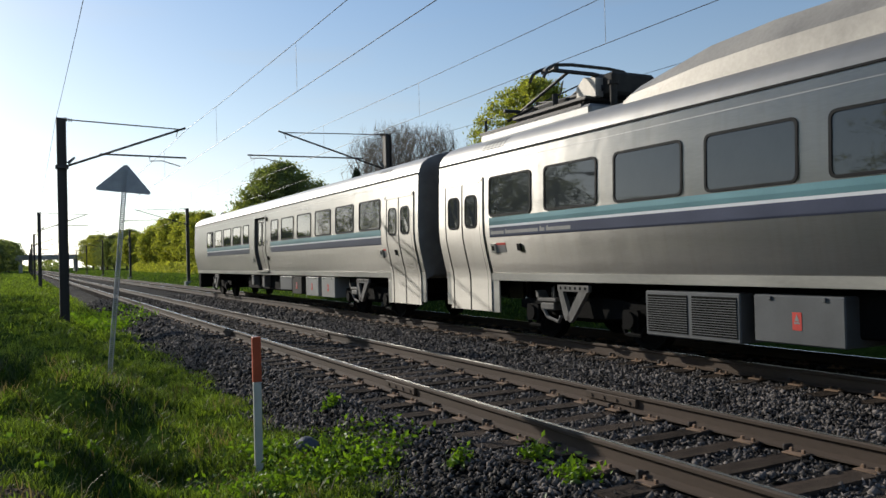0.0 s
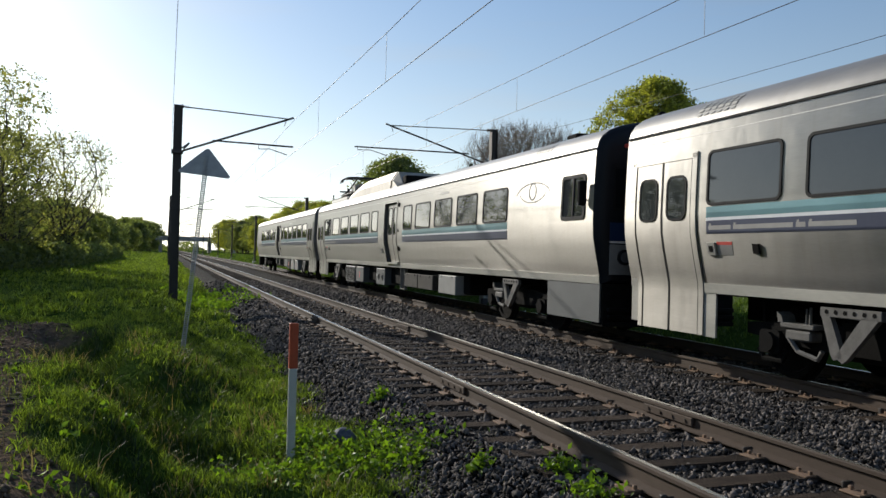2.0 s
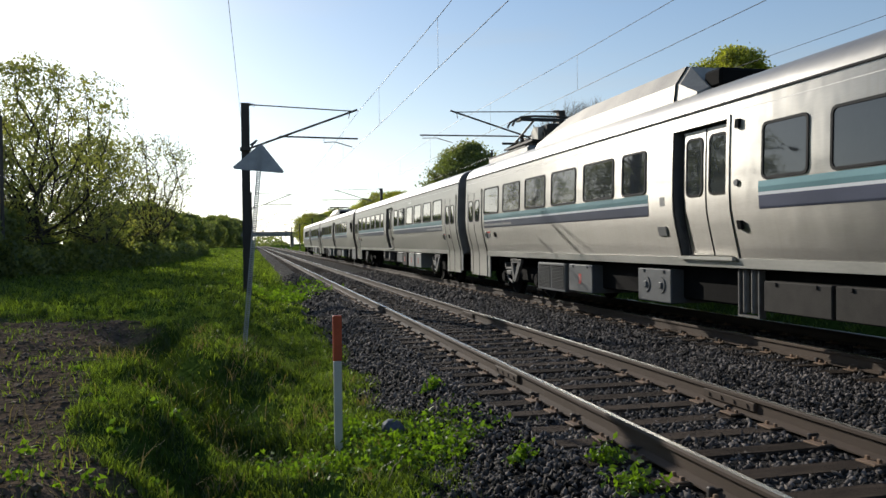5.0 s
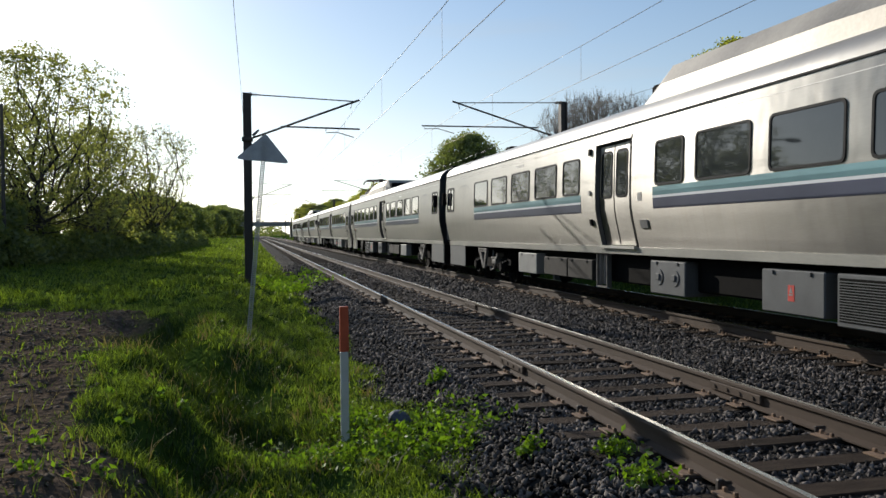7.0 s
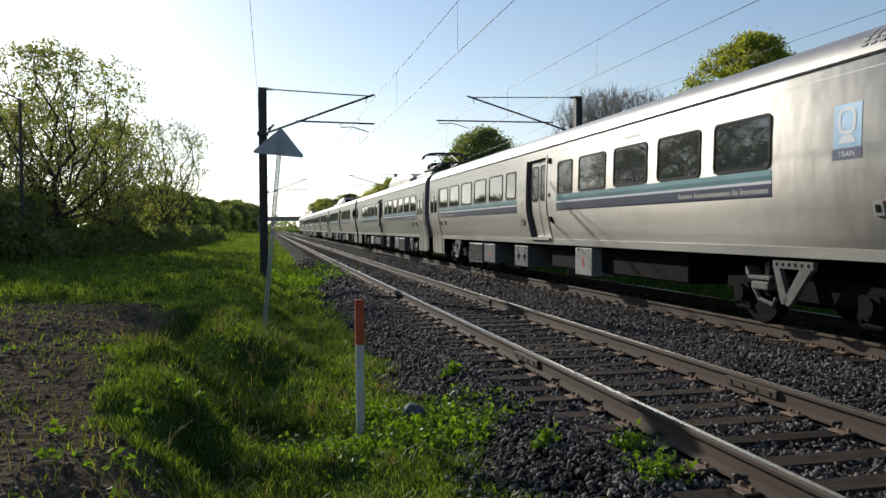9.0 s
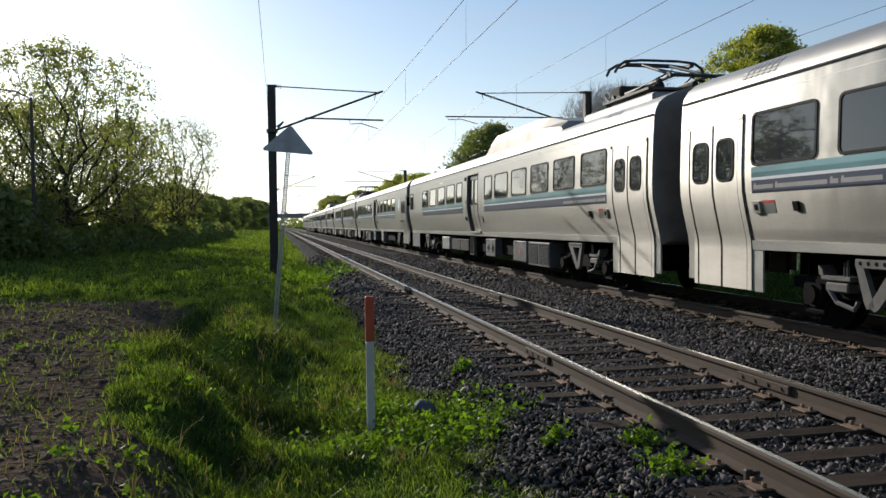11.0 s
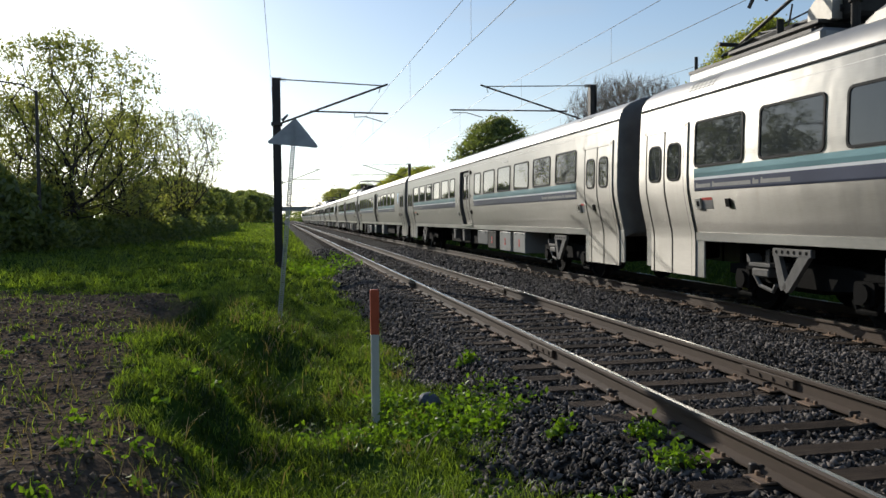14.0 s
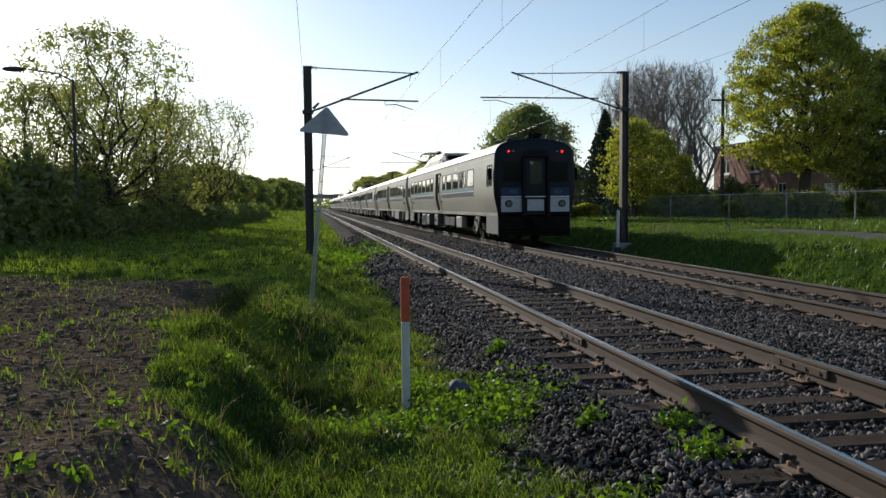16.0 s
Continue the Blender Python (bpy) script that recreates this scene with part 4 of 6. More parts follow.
            o, i2 = round_rect(b - a - 0.16, 0.86, 0.1), round_rect(b - a - 0.22, 0.80, 0.08)
            m = (a + b) / 2
            fr = Geo().loft([[(x(z, 0), -m - u, 2.45 + z) for u, z in o], [(x(z, 0.012), -m - u, 2.45 + z) for u, z in o], [(x(z, 0.012), -m - u, 2.45 + z) for u, z in i2], [(x(z, 0), -m - u, 2.45 + z) for u, z in i2]], closed=True)
            part("window_frame", fr, RUBBER, d)
            part("pane", Geo().add([(x(z, 0.004), -m - u, 2.45 + z) for u, z in i2], [tuple(range(len(i2)))]), GLASS, d)
        part("door_edge", skin(Geo(), side, D0 - 0.03, D0, 1.13, 3.05, 0.008, 0.02), RUBBER, c)
        part("door_frame", skin(skin(Geo(), side, D1, D1 + 0.07, 1.08, 3.07, 0.014, 0.02), side, D0 - 0.03, D1, 3.02, 3.07, 0.014, 0.02), STEEL, c, smooth=True)
        part("panel_seam", skin(Geo(), side, 0.05, L - 0.05, 3.10, 3.108, 0.002, 0.002), FADED, c)
        part("door_lock", Geo().tube((side * (side_x(2.14) - 0.005), -D1 - 0.24, 2.14), (side * (side_x(2.14) + 0.025), -D1 - 0.24, 2.14), 0.045, n=12), GREY, c)
        for s, z in ((D1 + 0.22, 2.86), (D1 + 0.22, 1.52)):
            part("lamp_housing", skin(Geo(), side, s, s + 0.085, z, z + 0.12, 0.04, 0.04), DARK, c)
        part("plate", skin(Geo(), side, D0 - 0.42, D0 - 0.28, 1.92, 2.06, 0.004, 0.004), FADED, c)
        part("call_box", skin(Geo(), side, D0 - 0.55, D0 - 0.3, 1.46, 1.6, 0.02, 0.02), FADED, c)
        part("number_plate_bar", skin(Geo(), side, D1 + 4.15, D1 + 4.75, 2.98, 3.03, 0.004, 0.004), FADED, c)
        if cab_rear:
            w = window(c, side, L - 0.70, 2.47, 0.85, 0.78, 0.08, 0.06, "cab_side_window")
            part("divider", skin(Geo(), side, L - 0.71, L - 0.67, 2.13, 2.82, 0.02, 0.02), RUBBER, w).matrix_parent_inverse = w.matrix_basis.inverted()
            mr = Geo().bevel_box(min(side * 1.52, side * 1.66), max(side * 1.52, side * 1.66), -L + 0.16, -L + 0.27, 2.3, 2.72, 0.03)
            mr.tube((side * 1.45, -L + 0.22, 2.4), (side * 1.6, -L + 0.22, 2.4), 0.015)
            part("wing_mirror", mr, DARK, c)
            arc = [(L - 2.35 + 0.75 * math.sin(radians(a)), 2.60 + 0.26 * math.cos(radians(a))) for a in range(-78, 79, 13)]
            g = Geo()
            for (u, z), (u2, z2) in zip(arc, arc[1:]):
                g.add([(side * (side_x(z) + 0.004), -u, z), (side * (side_x(z2) + 0.004), -u2, z2), (side * (side_x(z2) + 0.004), -u2, z2 - 0.025), (side * (side_x(z) + 0.004), -u, z - 0.025)], [(0, 1, 2, 3)])
            low = [(L - 2.35 + 0.62 * math.sin(radians(a)), 2.74 - 0.26 * math.cos(radians(a))) for a in range(-70, 71, 14)]
            for (u, z), (u2, z2) in zip(low, low[1:]):
                g.add([(side * (side_x(z) + 0.004), -u, z), (side * (side_x(z2) + 0.004), -u2, z2), (side * (side_x(z2) + 0.004), -u2, z2 - 0.018), (side * (side_x(z) + 0.004), -u, z - 0.018)], [(0, 1, 2, 3)])
            ring = [(L - 2.35 + 0.17 * math.cos(k * math.tau / 20), 2.68 + 0.17 * math.sin(k * math.tau / 20), 0.13 * math.cos(k * math.tau / 20), 0.14 * math.sin(k * math.tau / 20)) for k in range(20)]
            g.loft([[(side * (side_x(z) + 0.004), -u, z) for u, z, _, _ in ring], [(side * (side_x(z) + 0.004), -(L - 2.35 + a), 2.68 + b) for _, z, a, b in ring]], closed=True)
            part("emblem", g, GREY, c, "faded grey eye-shaped emblem")
            part("skirt", skin(Geo(), side, L - 1.9, L, 0.36, 1.0, 0.0, 0.03), SKIRT, c, "grey side skirt under the cab")
        if pictogram:
            p = part("pictogram", skin(Geo(), side, L - 2.72, L - 2.28, 2.27, 2.76, 0.004, 0.004), PALEBLUE, c, "pale blue pictogram plate with a white train front")
            part("caption_bar", skin(Geo(), side, L - 2.74, L - 2.27, 2.14, 2.26, 0.004, 0.004), BLUE, p)
            o, i2 = round_rect(0.28, 0.3, 0.1), round_rect(0.2, 0.22, 0.07)
            x = lambda z: side * (side_x(2.57 + z) + 0.007)
            part("symbol", Geo().loft([[(x(z), -L + 2.505 - u, 2.57 + z) for u, z in o], [(x(z), -L + 2.505 - u, 2.57 + z) for u, z in i2]], closed=True)
                 .add([(x(-0.25), -L + 2.365, 2.32), (x(-0.25), -L + 2.645, 2.32), (x(-0.16), -L + 2.585, 2.41), (x(-0.16), -L + 2.425, 2.41)], [(0, 1, 2, 3)]), WHITE, p)
        grille_vent(c, side, L - 2.5 if cab_rear else L - 2.4, L - 1.75 if cab_rear else L - 1.6)
        if not cab_front:
            grille_vent(c, side, 1.6, 2.4)
    end_wall(c, 0, 1, cab_front)
    end_wall(c, -L, -1, cab_rear)
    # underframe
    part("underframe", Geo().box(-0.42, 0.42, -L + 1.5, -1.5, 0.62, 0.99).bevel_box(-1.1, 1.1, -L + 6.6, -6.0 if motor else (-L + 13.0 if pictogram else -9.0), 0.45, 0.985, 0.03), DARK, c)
    bogie(c, 4.0)
    bogie(c, L - 4.0 + 0.2)
    for side in (-1, 1):
        if motor or pictogram:
            equipment(c, 5.78, 7.42, 0.30, GREY, side, "grille_box", z1=0.91)
            equipment(c, 7.62, 8.80, 0.36, GREY, side, red=True, z1=0.91)
            hub_box = equipment(c, 10.7, 11.8, 0.38, GREY, side, z1=0.92)
            for sy in (11.0, 11.5):
                part("hub_cover", Geo().tube((side * 1.33, -sy, 0.66), (side * 1.345, -sy, 0.66), 0.13, n=14).bevel_box(*sorted((side * 1.335, side * 1.37)), -sy - 0.05, -sy + 0.05, 0.61, 0.71, 0.008), GREY, hub_box, "round bolted cover")
        if pictogram:
            equipment(c, 15.0, 15.9, 0.38, LIGHT, side, red=True)
        elif motor:
            part("pipe_rack", Geo().tube((side * 1.25, -13.68, 0.4), (side * 1.25, -13.68, 0.98), 0.05).tube((side * 1.25, -13.86, 0.4), (side * 1.25, -13.86, 0.98), 0.05).bevel_box(*sorted((side * 1.2, side * 1.3)), -13.58, -13.54, 0.36, 0.98, 0.008).bevel_box(*sorted((side * 1.2, side * 1.3)), -14.02, -13.98, 0.36, 0.98, 0.008).box(min(side * 1.2, side * 1.3), max(side * 1.2, side * 1.3), -14.02, -13.54, 0.34, 0.37), DUSTY, c, "pale pipe rack")
            equipment(c, 14.15, 15.4, 0.45, BOGIE, side, z1=0.85)
            equipment(c, 15.45, 16.8, 0.45, BOGIE, side, z1=0.85)
            equipment(c, 17.3, 18.6, 0.42, LIGHT, side, z1=0.9)
        else:
            equipment(c, 14.2, 15.5, 0.52, GREY, side)
            equipment(c, 15.55, 16.5, 0.42, BOGIE, side, red=True)
            equipment(c, 16.95, 18.1, 0.40, LIGHT, side, red=True)
            equipment(c, 18.4, 19.5, 0.40, LIGHT, side, red=True)
            part("air_reservoir", Geo().tube((side * 0.9, -8.6, 0.75), (side * 0.9, -10.2, 0.75), 0.16, n=12), DARK, c)
            equipment(c, 10.4, 10.7, 0.6, DUSTY, side)
            equipment(c, 11.9, 12.2, 0.55, DUSTY, side)
    if motor:
        h0, h1 = 5.25, 12.2
        sec = lambda w, z: [(-w, z[0]), (-w * 0.97, z[0] + (z[1] - z[0]) * 0.5), (-w * 0.8, z[1]), (w * 0.8, z[1]), (w * 0.97, z[0] + (z[1] - z[0]) * 0.5), (w, z[0])]
        g = Geo().loft([[(x, -s, z) for x, z in sec(1.2, (3.55, t))] for s, t in ((h0, 3.70), (h0 + 0.15, 3.84), (h0 + 1.5, 4.09), (h0 + 2.5, 4.15), (h1 - 0.5, 4.16))])
        part("roof_housing", g, HUMP, c, "sooty raised roof housing")
        k = Geo().loft([[(x, -s, z) for x, z in sec(1.17, (3.56, t))] for s, t in ((h1 - 0.51, 4.15), (h1 - 0.4, 4.13), (h1 + 0.1, 3.72), (h1 + 0.14, 3.57))])
        part("housing_end", k, HUMP, c)
        part("housing_vent", Geo().bevel_box(-0.9, 0.9, -h1 - 0.35, -h1 + 0.1, 3.7, 3.98, 0.04), DARK, c, "dark vent behind the housing")
        pantograph(c, 2.75)
        part("roof_mount", Geo().bevel_box(-1.02, 1.02, -4.3, -0.9, 3.6, 3.80, 0.05), ROOF, c)
        part("roof_box", Geo().bevel_box(-0.3, 0.3, -L + 3.2, -L + 2.9, 3.74, 3.98, 0.04), DARK, c)
    return c


CAR_T, CAR_M, GAP = 25.95, 25.6, 0.98
T = "stainless steel trailer car with teal and blue stripes"
M = "stainless steel motor car with roof housing and pantograph"
trailer = passenger_car(CAR_T, False, False, False, T)
motor = passenger_car(CAR_M, True, False, True, M + " and cab")
lead = passenger_car(25.2, False, True, False, "stainless steel leading cab car with teal and blue stripes")
trailer_p = passenger_car(CAR_T, False, False, False, T + " and pictogram", pictogram=True)
# front station of each car behind the gap between the first two, and its way round
CARS = [(lead, 25.2 + GAP / 2, False)]
s = -GAP / 2
for kind, turned in ((motor, 0), (trailer, 0), (motor, 0), (motor, 1), (trailer_p, 0), (motor, 1), (trailer_p, 0), (trailer, 0), (motor, 0)):
    n = CAR_M if kind is motor else CAR_T
    CARS.append((kind, s - n if turned else s, bool(turned)))
    s -= n + GAP
used, TRAIN = set(), []
for kind, front, turned in CARS:
    ob = kind if kind not in used else copy_thing(kind, pose(0, 0, 0))
    used.add(kind)
    TRAIN.append((ob, front, turned))


for ob, front, turned in TRAIN[:-1]:
    for o in ob.children_recursive:
        if o.name.startswith("tail_lamp"):
            o.data = o.data.copy()
            o.data.materials[0] = RED
            o["label"] = "unlit red tail lamp"


LAG_T = (0, 1.5, 2.5, 4, 5, 9, 11.5, 12.5, 14, 15, 16)
LAG = (0.1, 0.0, -0.2, 0.0, 0.15, 0.43, 0.42, 0.42, 0.34, 0.14, 0.0)


def gap_at(t):
    """Where the gap behind the leading car stands, the train gaining speed."""
    return 13.9 + 10.99 * t + 0.302 * t * t + float(np.interp(t, LAG_T, LAG))


def lettering(name, text, size, m, mat, parent):
    """Raised letters in the built-in font, at the pose m in the parent's space."""
    f = bpy.data.curves.new(name, "FONT")
    f.body, f.size, f.extrude, f.align_x = text, size, 0.0015, "CENTER"
    f.materials.append(mat)
    ob = new(name, f)
    ob.parent = parent
    ob.matrix_basis = m
    return ob


def child(ob, name):
    return next(o for o in ob.children if o.name.split(".")[0] == name)


last_end = [o for o in TRAIN[-1][0].children if o.name.startswith("end_wall")][1]
for x in (-0.82, 0.82):
    lettering("car_number", "404", 0.2, pose(x, -CAR_M - 0.146, 1.80, 90, 0, 0), GREY, last_end)
for k, text in ((2, "441"), (3, "448")):
    lettering("car_number", text, 0.15, pose(-1.464, -0.62, 3.03, 86, 0, -90), FADED, TRAIN[k][0])
for k in (5, 7):
    for side, rz in ((-1, -90), (1, 90)):
        lettering("caption", "TRAIN", 0.09, pose(side * 1.503, -CAR_T + 2.505, 2.17, 88, 0, rz), WHITE, TRAIN[k][0])


# ---- beside the track ----
def marker_post():
    p = thing("marker_post", "white trackside marker post with a faded orange top", "post", at=(-2.055, 6.64, -0.5))
    g = Geo().bevel_box(-0.037, 0.037, -0.02, 0.02, -0.3, 0.83, 0.006)
    part("shaft", g, POSTWHITE, p)
    part("orange_top", Geo().bevel_box(-0.04, 0.04, -0.023, 0.023, 0.83, 1.245, 0.006), ORANGE, p)


def triangle_sign():
    p = thing("trackside_sign", "grey back of a triangular sign on a leaning perforated post", "sign", at=(-2.93, 11.2, 0.0))
    top = Vector((0.265, 0, 2.78))
    foot = Vector((-0.03, 0, -0.4))
    d = (top - foot).normalized()
    side = Vector((d.z, 0, -d.x))
    g = Geo()
    for o in (-0.026, 0.026):
        a, b = foot + side * o, top + side * o
        g.add([a + Vector((-0.006, -0.015, 0)), a + Vector((0.006, -0.015, 0)), a + Vector((0.006, 0.015, 0)), a + Vector((-0.006, 0.015, 0)),
               b + Vector((-0.006, -0.015, 0)), b + Vector((0.006, -0.015, 0)), b + Vector((0.006, 0.015, 0)), b + Vector((-0.006, 0.015, 0))],
              [(3, 2, 1, 0), (4, 5, 6, 7), (0, 1, 5, 4), (1, 2, 6, 5), (2, 3, 7, 6), (3, 0, 4, 7)])
    n = 120
    for i in range(n):
        a, b = foot + d * (i + 0.0) * 3.19 / n, foot + d * (i + 0.66) * 3.19 / n
        g.add([a - side * 0.022 + Vector((0, 0.006, 0)), a + side * 0.022 + Vector((0, 0.006, 0)), b + side * 0.022 + Vector((0, 0.006, 0)), b - side * 0.022 + Vector((0, 0.006, 0))], [(0, 1, 2, 3)])
    part("post", g, GALV, p, "perforated galvanised post")
    tri = [(0.27, 2.85), (0.245, 2.845), (-0.12, 2.53), (-0.125, 2.505), (-0.10, 2.49), (0.565, 2.435), (0.59, 2.45), (0.585, 2.475), (0.295, 2.845)]
    part("plate", Geo().prism(tri, "y", 0.02, 0.026), GALV, p, "bare metal back of a triangular plate")


marker_post()
triangle_sign()


def rock():
    g = bmesh.new()
    bmesh.ops.create_icosphere(g, subdivisions=3, radius=0.11)
    for v in g.verts:
        v.co *= 1 + 0.22 * noise.noise(v.co * 9) + 0.1 * noise.noise(v.co * 25)
        v.co.z *= 0.75
    me = bpy.data.meshes.new("rock")
    g.to_mesh(me)
    g.free()
    me.materials.append(ROCK)
    ob = part("rock", me, None, at=(-1.52, 6.83, -0.36))
    tagged(ob, "rounded blue-grey rock lying among the weeds", "rock")


rock()


# ---- trees ----
def leaf_cloud(rng, centres, count, size, puff, name, mat, parent, flat=0.7):
    """Leaves as small folded blades round given places."""
    c = np.array([tuple(p) for p in centres])
    k = rng.integers(0, len(c), count)
    p = c[k] + rng.normal(0, 1, (count, 3)) * puff * np.array([1, 1, flat])
    return leaves_at(rng, p, size, name, mat, parent)


def leaves_at(rng, p, size, name, mat, parent):
    count = len(p)
    a = rng.normal(0, 1, (count, 3))
    a /= np.linalg.norm(a, axis=1)[:, None]
    b = np.cross(a, rng.normal(0, 1, (count, 3)))
    b /= np.linalg.norm(b, axis=1)[:, None] + 1e-6
    s = size * rng.uniform(0.6, 1.35, (count, 1))
    n = np.cross(a, b) * s * 0.25
    v = np.stack([p - a * s, p + b * s * 0.55 + n, p + a * s, p - b * s * 0.55 + n], 1).reshape(-1, 3)
    i = np.arange(count)[:, None] * 4
    f = np.concatenate([i + [0, 1, 2], i + [0, 2, 3]], 0)
    return soup(name, v, f, mat, parent)


TREES = {}


def tree(key, x, y, label, build, turn=0.0, size=1.0, group=""):
    """A tree of the given build; a second one of the same build shares its meshes."""
    z = float(ground_z(x, y))
    if key not in TREES:
        t = thing("tree", label, "tree", group)
        build(t)
        TREES[key] = t
    else:
        t = copy_thing(TREES[key], pose(0, 0, 0))
        tagged(t, label, "tree", group)
    t.matrix_world = Matrix.Translation((x, y, z)) @ Matrix.Rotation(turn, 4, "Z") @ Matrix.Scale(size, 4)
    return t


def spruce(seed, height, width, count):
    def build(t):
        part("trunk", Geo().tube((0, 0, -0.3), (0, 0, height), 0.16, 0.02, n=8), BARK, t)
        rng = np.random.default_rng(seed)
        h = rng.uniform(0.06, 1, count) ** 0.8
        tier = (np.floor(h * 17) + rng.normal(0, 0.35, count)) / 17
        tier = np.clip(tier, 0, 1)
        r = width * (1.03 - tier) * np.sqrt(rng.uniform(0, 1, count)) * rng.uniform(0.6, 1.1, count)
        a = rng.uniform(0, math.tau, count)
        p = np.stack([r * np.cos(a), r * np.sin(a), height * (0.06 + 0.95 * tier) - r * 0.28 + rng.normal(0, 0.06, count)], 1)
        leaves_at(rng, p, 0.16, "crown", NEEDLE, t)
    return build


EGG = ((0, 0.12, 0.35, 0.6, 0.8, 0.93, 1), (0.45, 0.85, 1.0, 0.9, 0.66, 0.4, 0.1))
DOME = ((0, 0.12, 0.35, 0.6, 0.8, 0.93, 1), (0.55, 0.85, 1.0, 0.98, 0.82, 0.55, 0.15))
BROOM = ((0, 0.3, 0.7, 1), (0.25, 0.6, 1.0, 0.7))


def grown(seed, trunk_h, height, width, clumps, per, leaf, puff, mat, bark=BARK, shape=EGG, tip=0.011, limbs=7, twigs=0, hollow=0.42, flat=0.55):
    """A tree whose limbs fork from each other out to every clump of leaves, thicker where they carry more."""
    def build(t):
        rng = np.random.default_rng(seed)
        low = trunk_h * 0.85
        pos, up = [np.array((0.0, 0.0, -0.4))], [-1]
        for k in range(1, 7):
            pos.append(np.array((0.05 * math.sin(k * 1.3), 0.05 * math.sin(k * 2.1 + 1), -0.4 + (trunk_h + 0.4) * k / 6)))
            up.append(k - 1)
        h = rng.uniform(0, 1, clumps) ** 0.9
        a = rng.uniform(0, math.tau, clumps)
        lobes = 1 + 0.13 * np.sin(a * 3 + seed) + 0.1 * np.sin(a * 5 + h * 11 + seed)
        r = width * np.interp(h, *shape) * (rng.uniform(0, 1, clumps) ** hollow) * lobes
        z = low + h * (height - low) + rng.normal(0, 0.12, clumps)
        goal = np.stack([r * np.cos(a), r * np.sin(a), z], 1)
        goal = goal[np.argsort(np.linalg.norm(goal - pos[6], axis=1) * rng.uniform(0.8, 1.2, clumps))]
        first = [(0.55 * width * math.cos(k * math.tau / limbs + 0.3 * k), 0.55 * width * math.sin(k * math.tau / limbs + 0.3 * k), low + (height - low) * (0.35 + 0.09 * (k % 5))) for k in range(limbs)]
        goal = np.concatenate([np.array(first + [(0.1, 0, low + (height - low) * 0.7)]), goal])
        ends, far_from_root = [], [0.0] * len(pos)
        for p in goal:
            q = np.array(pos[5:])
            cost = np.linalg.norm(q - p, axis=1) + 0.9 * np.maximum(0, q[:, 2] - p[2] + 0.25) + 0.45 * np.array(far_from_root[5:])
            k = int(np.argmin(cost)) + 5
            d = float(np.linalg.norm(p - pos[k]))
            n = max(1, int(d / 0.55))
            root = pos[k].copy()
            bend = rng.normal(0, 0.045 * d, 3) + np.array((0, 0, -0.06 * d))
            for j in range(1, n + 1):
                u = j / n
                pos.append(root + (p - root) * u + bend * math.sin(math.pi * u))
                up.append(k)
                far_from_root.append(far_from_root[k] + d / n)
                k = len(pos) - 1
            ends.append(k)
        load = np.zeros(len(pos))
        load[ends] = 1
        for k in range(len(pos) - 1, 0, -1):
            load[up[k]] += load[k]
        g = Geo()
        thick = tip * np.maximum(load, 1) ** 0.5
        for k in range(1, len(pos)):
            ra = min(thick[up[k]], thick[k] * 1.25) * (1.45 if k == 1 else 1)
            g.tube(pos[up[k]], pos[k], ra, thick[k], n=9 if load[k] > 60 else 5 if load[k] > 6 else 3, caps=False)
        fine = Geo()
        for k in ends:
            for j in range(twigs):
                fine.tube(pos[k], pos[k] + rng.normal(0, 0.22, 3) + np.array((0, 0, 0.42)), tip * 0.8, tip * 0.4, n=3, caps=False)
        for name, geo, words in (("trunk", g, "forked trunk and limbs"), ("brushwood", fine, "fine upright twigs")):
            if geo.f:
                me = bpy.data.meshes.new(name)
                me.from_pydata([tuple(float(c) for c in p) for p in geo.v], [], geo.f)
                me.polygons.foreach_set("use_smooth", [True] * len(geo.f))
                me.materials.append(bark)
                part(name, me, None, t, words)
        if per:
            c = np.array([pos[k] for k in ends])
            leaf_cloud(rng, c, len(c) * per, leaf, puff, "crown", mat, t, flat)
    return build


big_left = grown(11, 1.6, 8.2, 4.2, 700, 17, 0.072, 0.18, LEAF_L, shape=DOME, hollow=0.5, tip=0.0068)
mid_left = grown(12, 1.4, 6.4, 2.9, 420, 16, 0.066, 0.19, LEAF_L, shape=DOME, hollow=0.5, tip=0.007)
thin_left = grown(13, 1.3, 6.0, 2.5, 420, 9, 0.06, 0.18, LEAF_L, shape=BROOM, hollow=0.5, tip=0.0065, twigs=3)
maple = grown(21, 3.7, 13.0, 4.6, 820, 66, 0.10, 0.26, LEAF_Y, tip=0.012, hollow=0.38)
maple_b = grown(22, 1.8, 9.5, 3.7, 300, 62, 0.16, 0.42, LEAF_Y, tip=0.013, shape=DOME)
round_tree = grown(23, 1.8, 8.6, 3.5, 360, 85, 0.11, 0.34, LEAF_D, shape=DOME)
bare = grown(31, 1.6, 10.5, 2.7, 620, 0, 0, 0, LEAF_L, PALEBARK, shape=BROOM, tip=0.0095, twigs=5, hollow=0.6)
shrubby = grown(24, 1.4, 7.0, 2.3, 260, 30, 0.11, 0.3, LEAF_Y, hollow=0.5)
dark_tree = grown(25, 0.7, 5.4, 2.5, 220, 42, 0.15, 0.34, LEAF_D, shape=DOME)

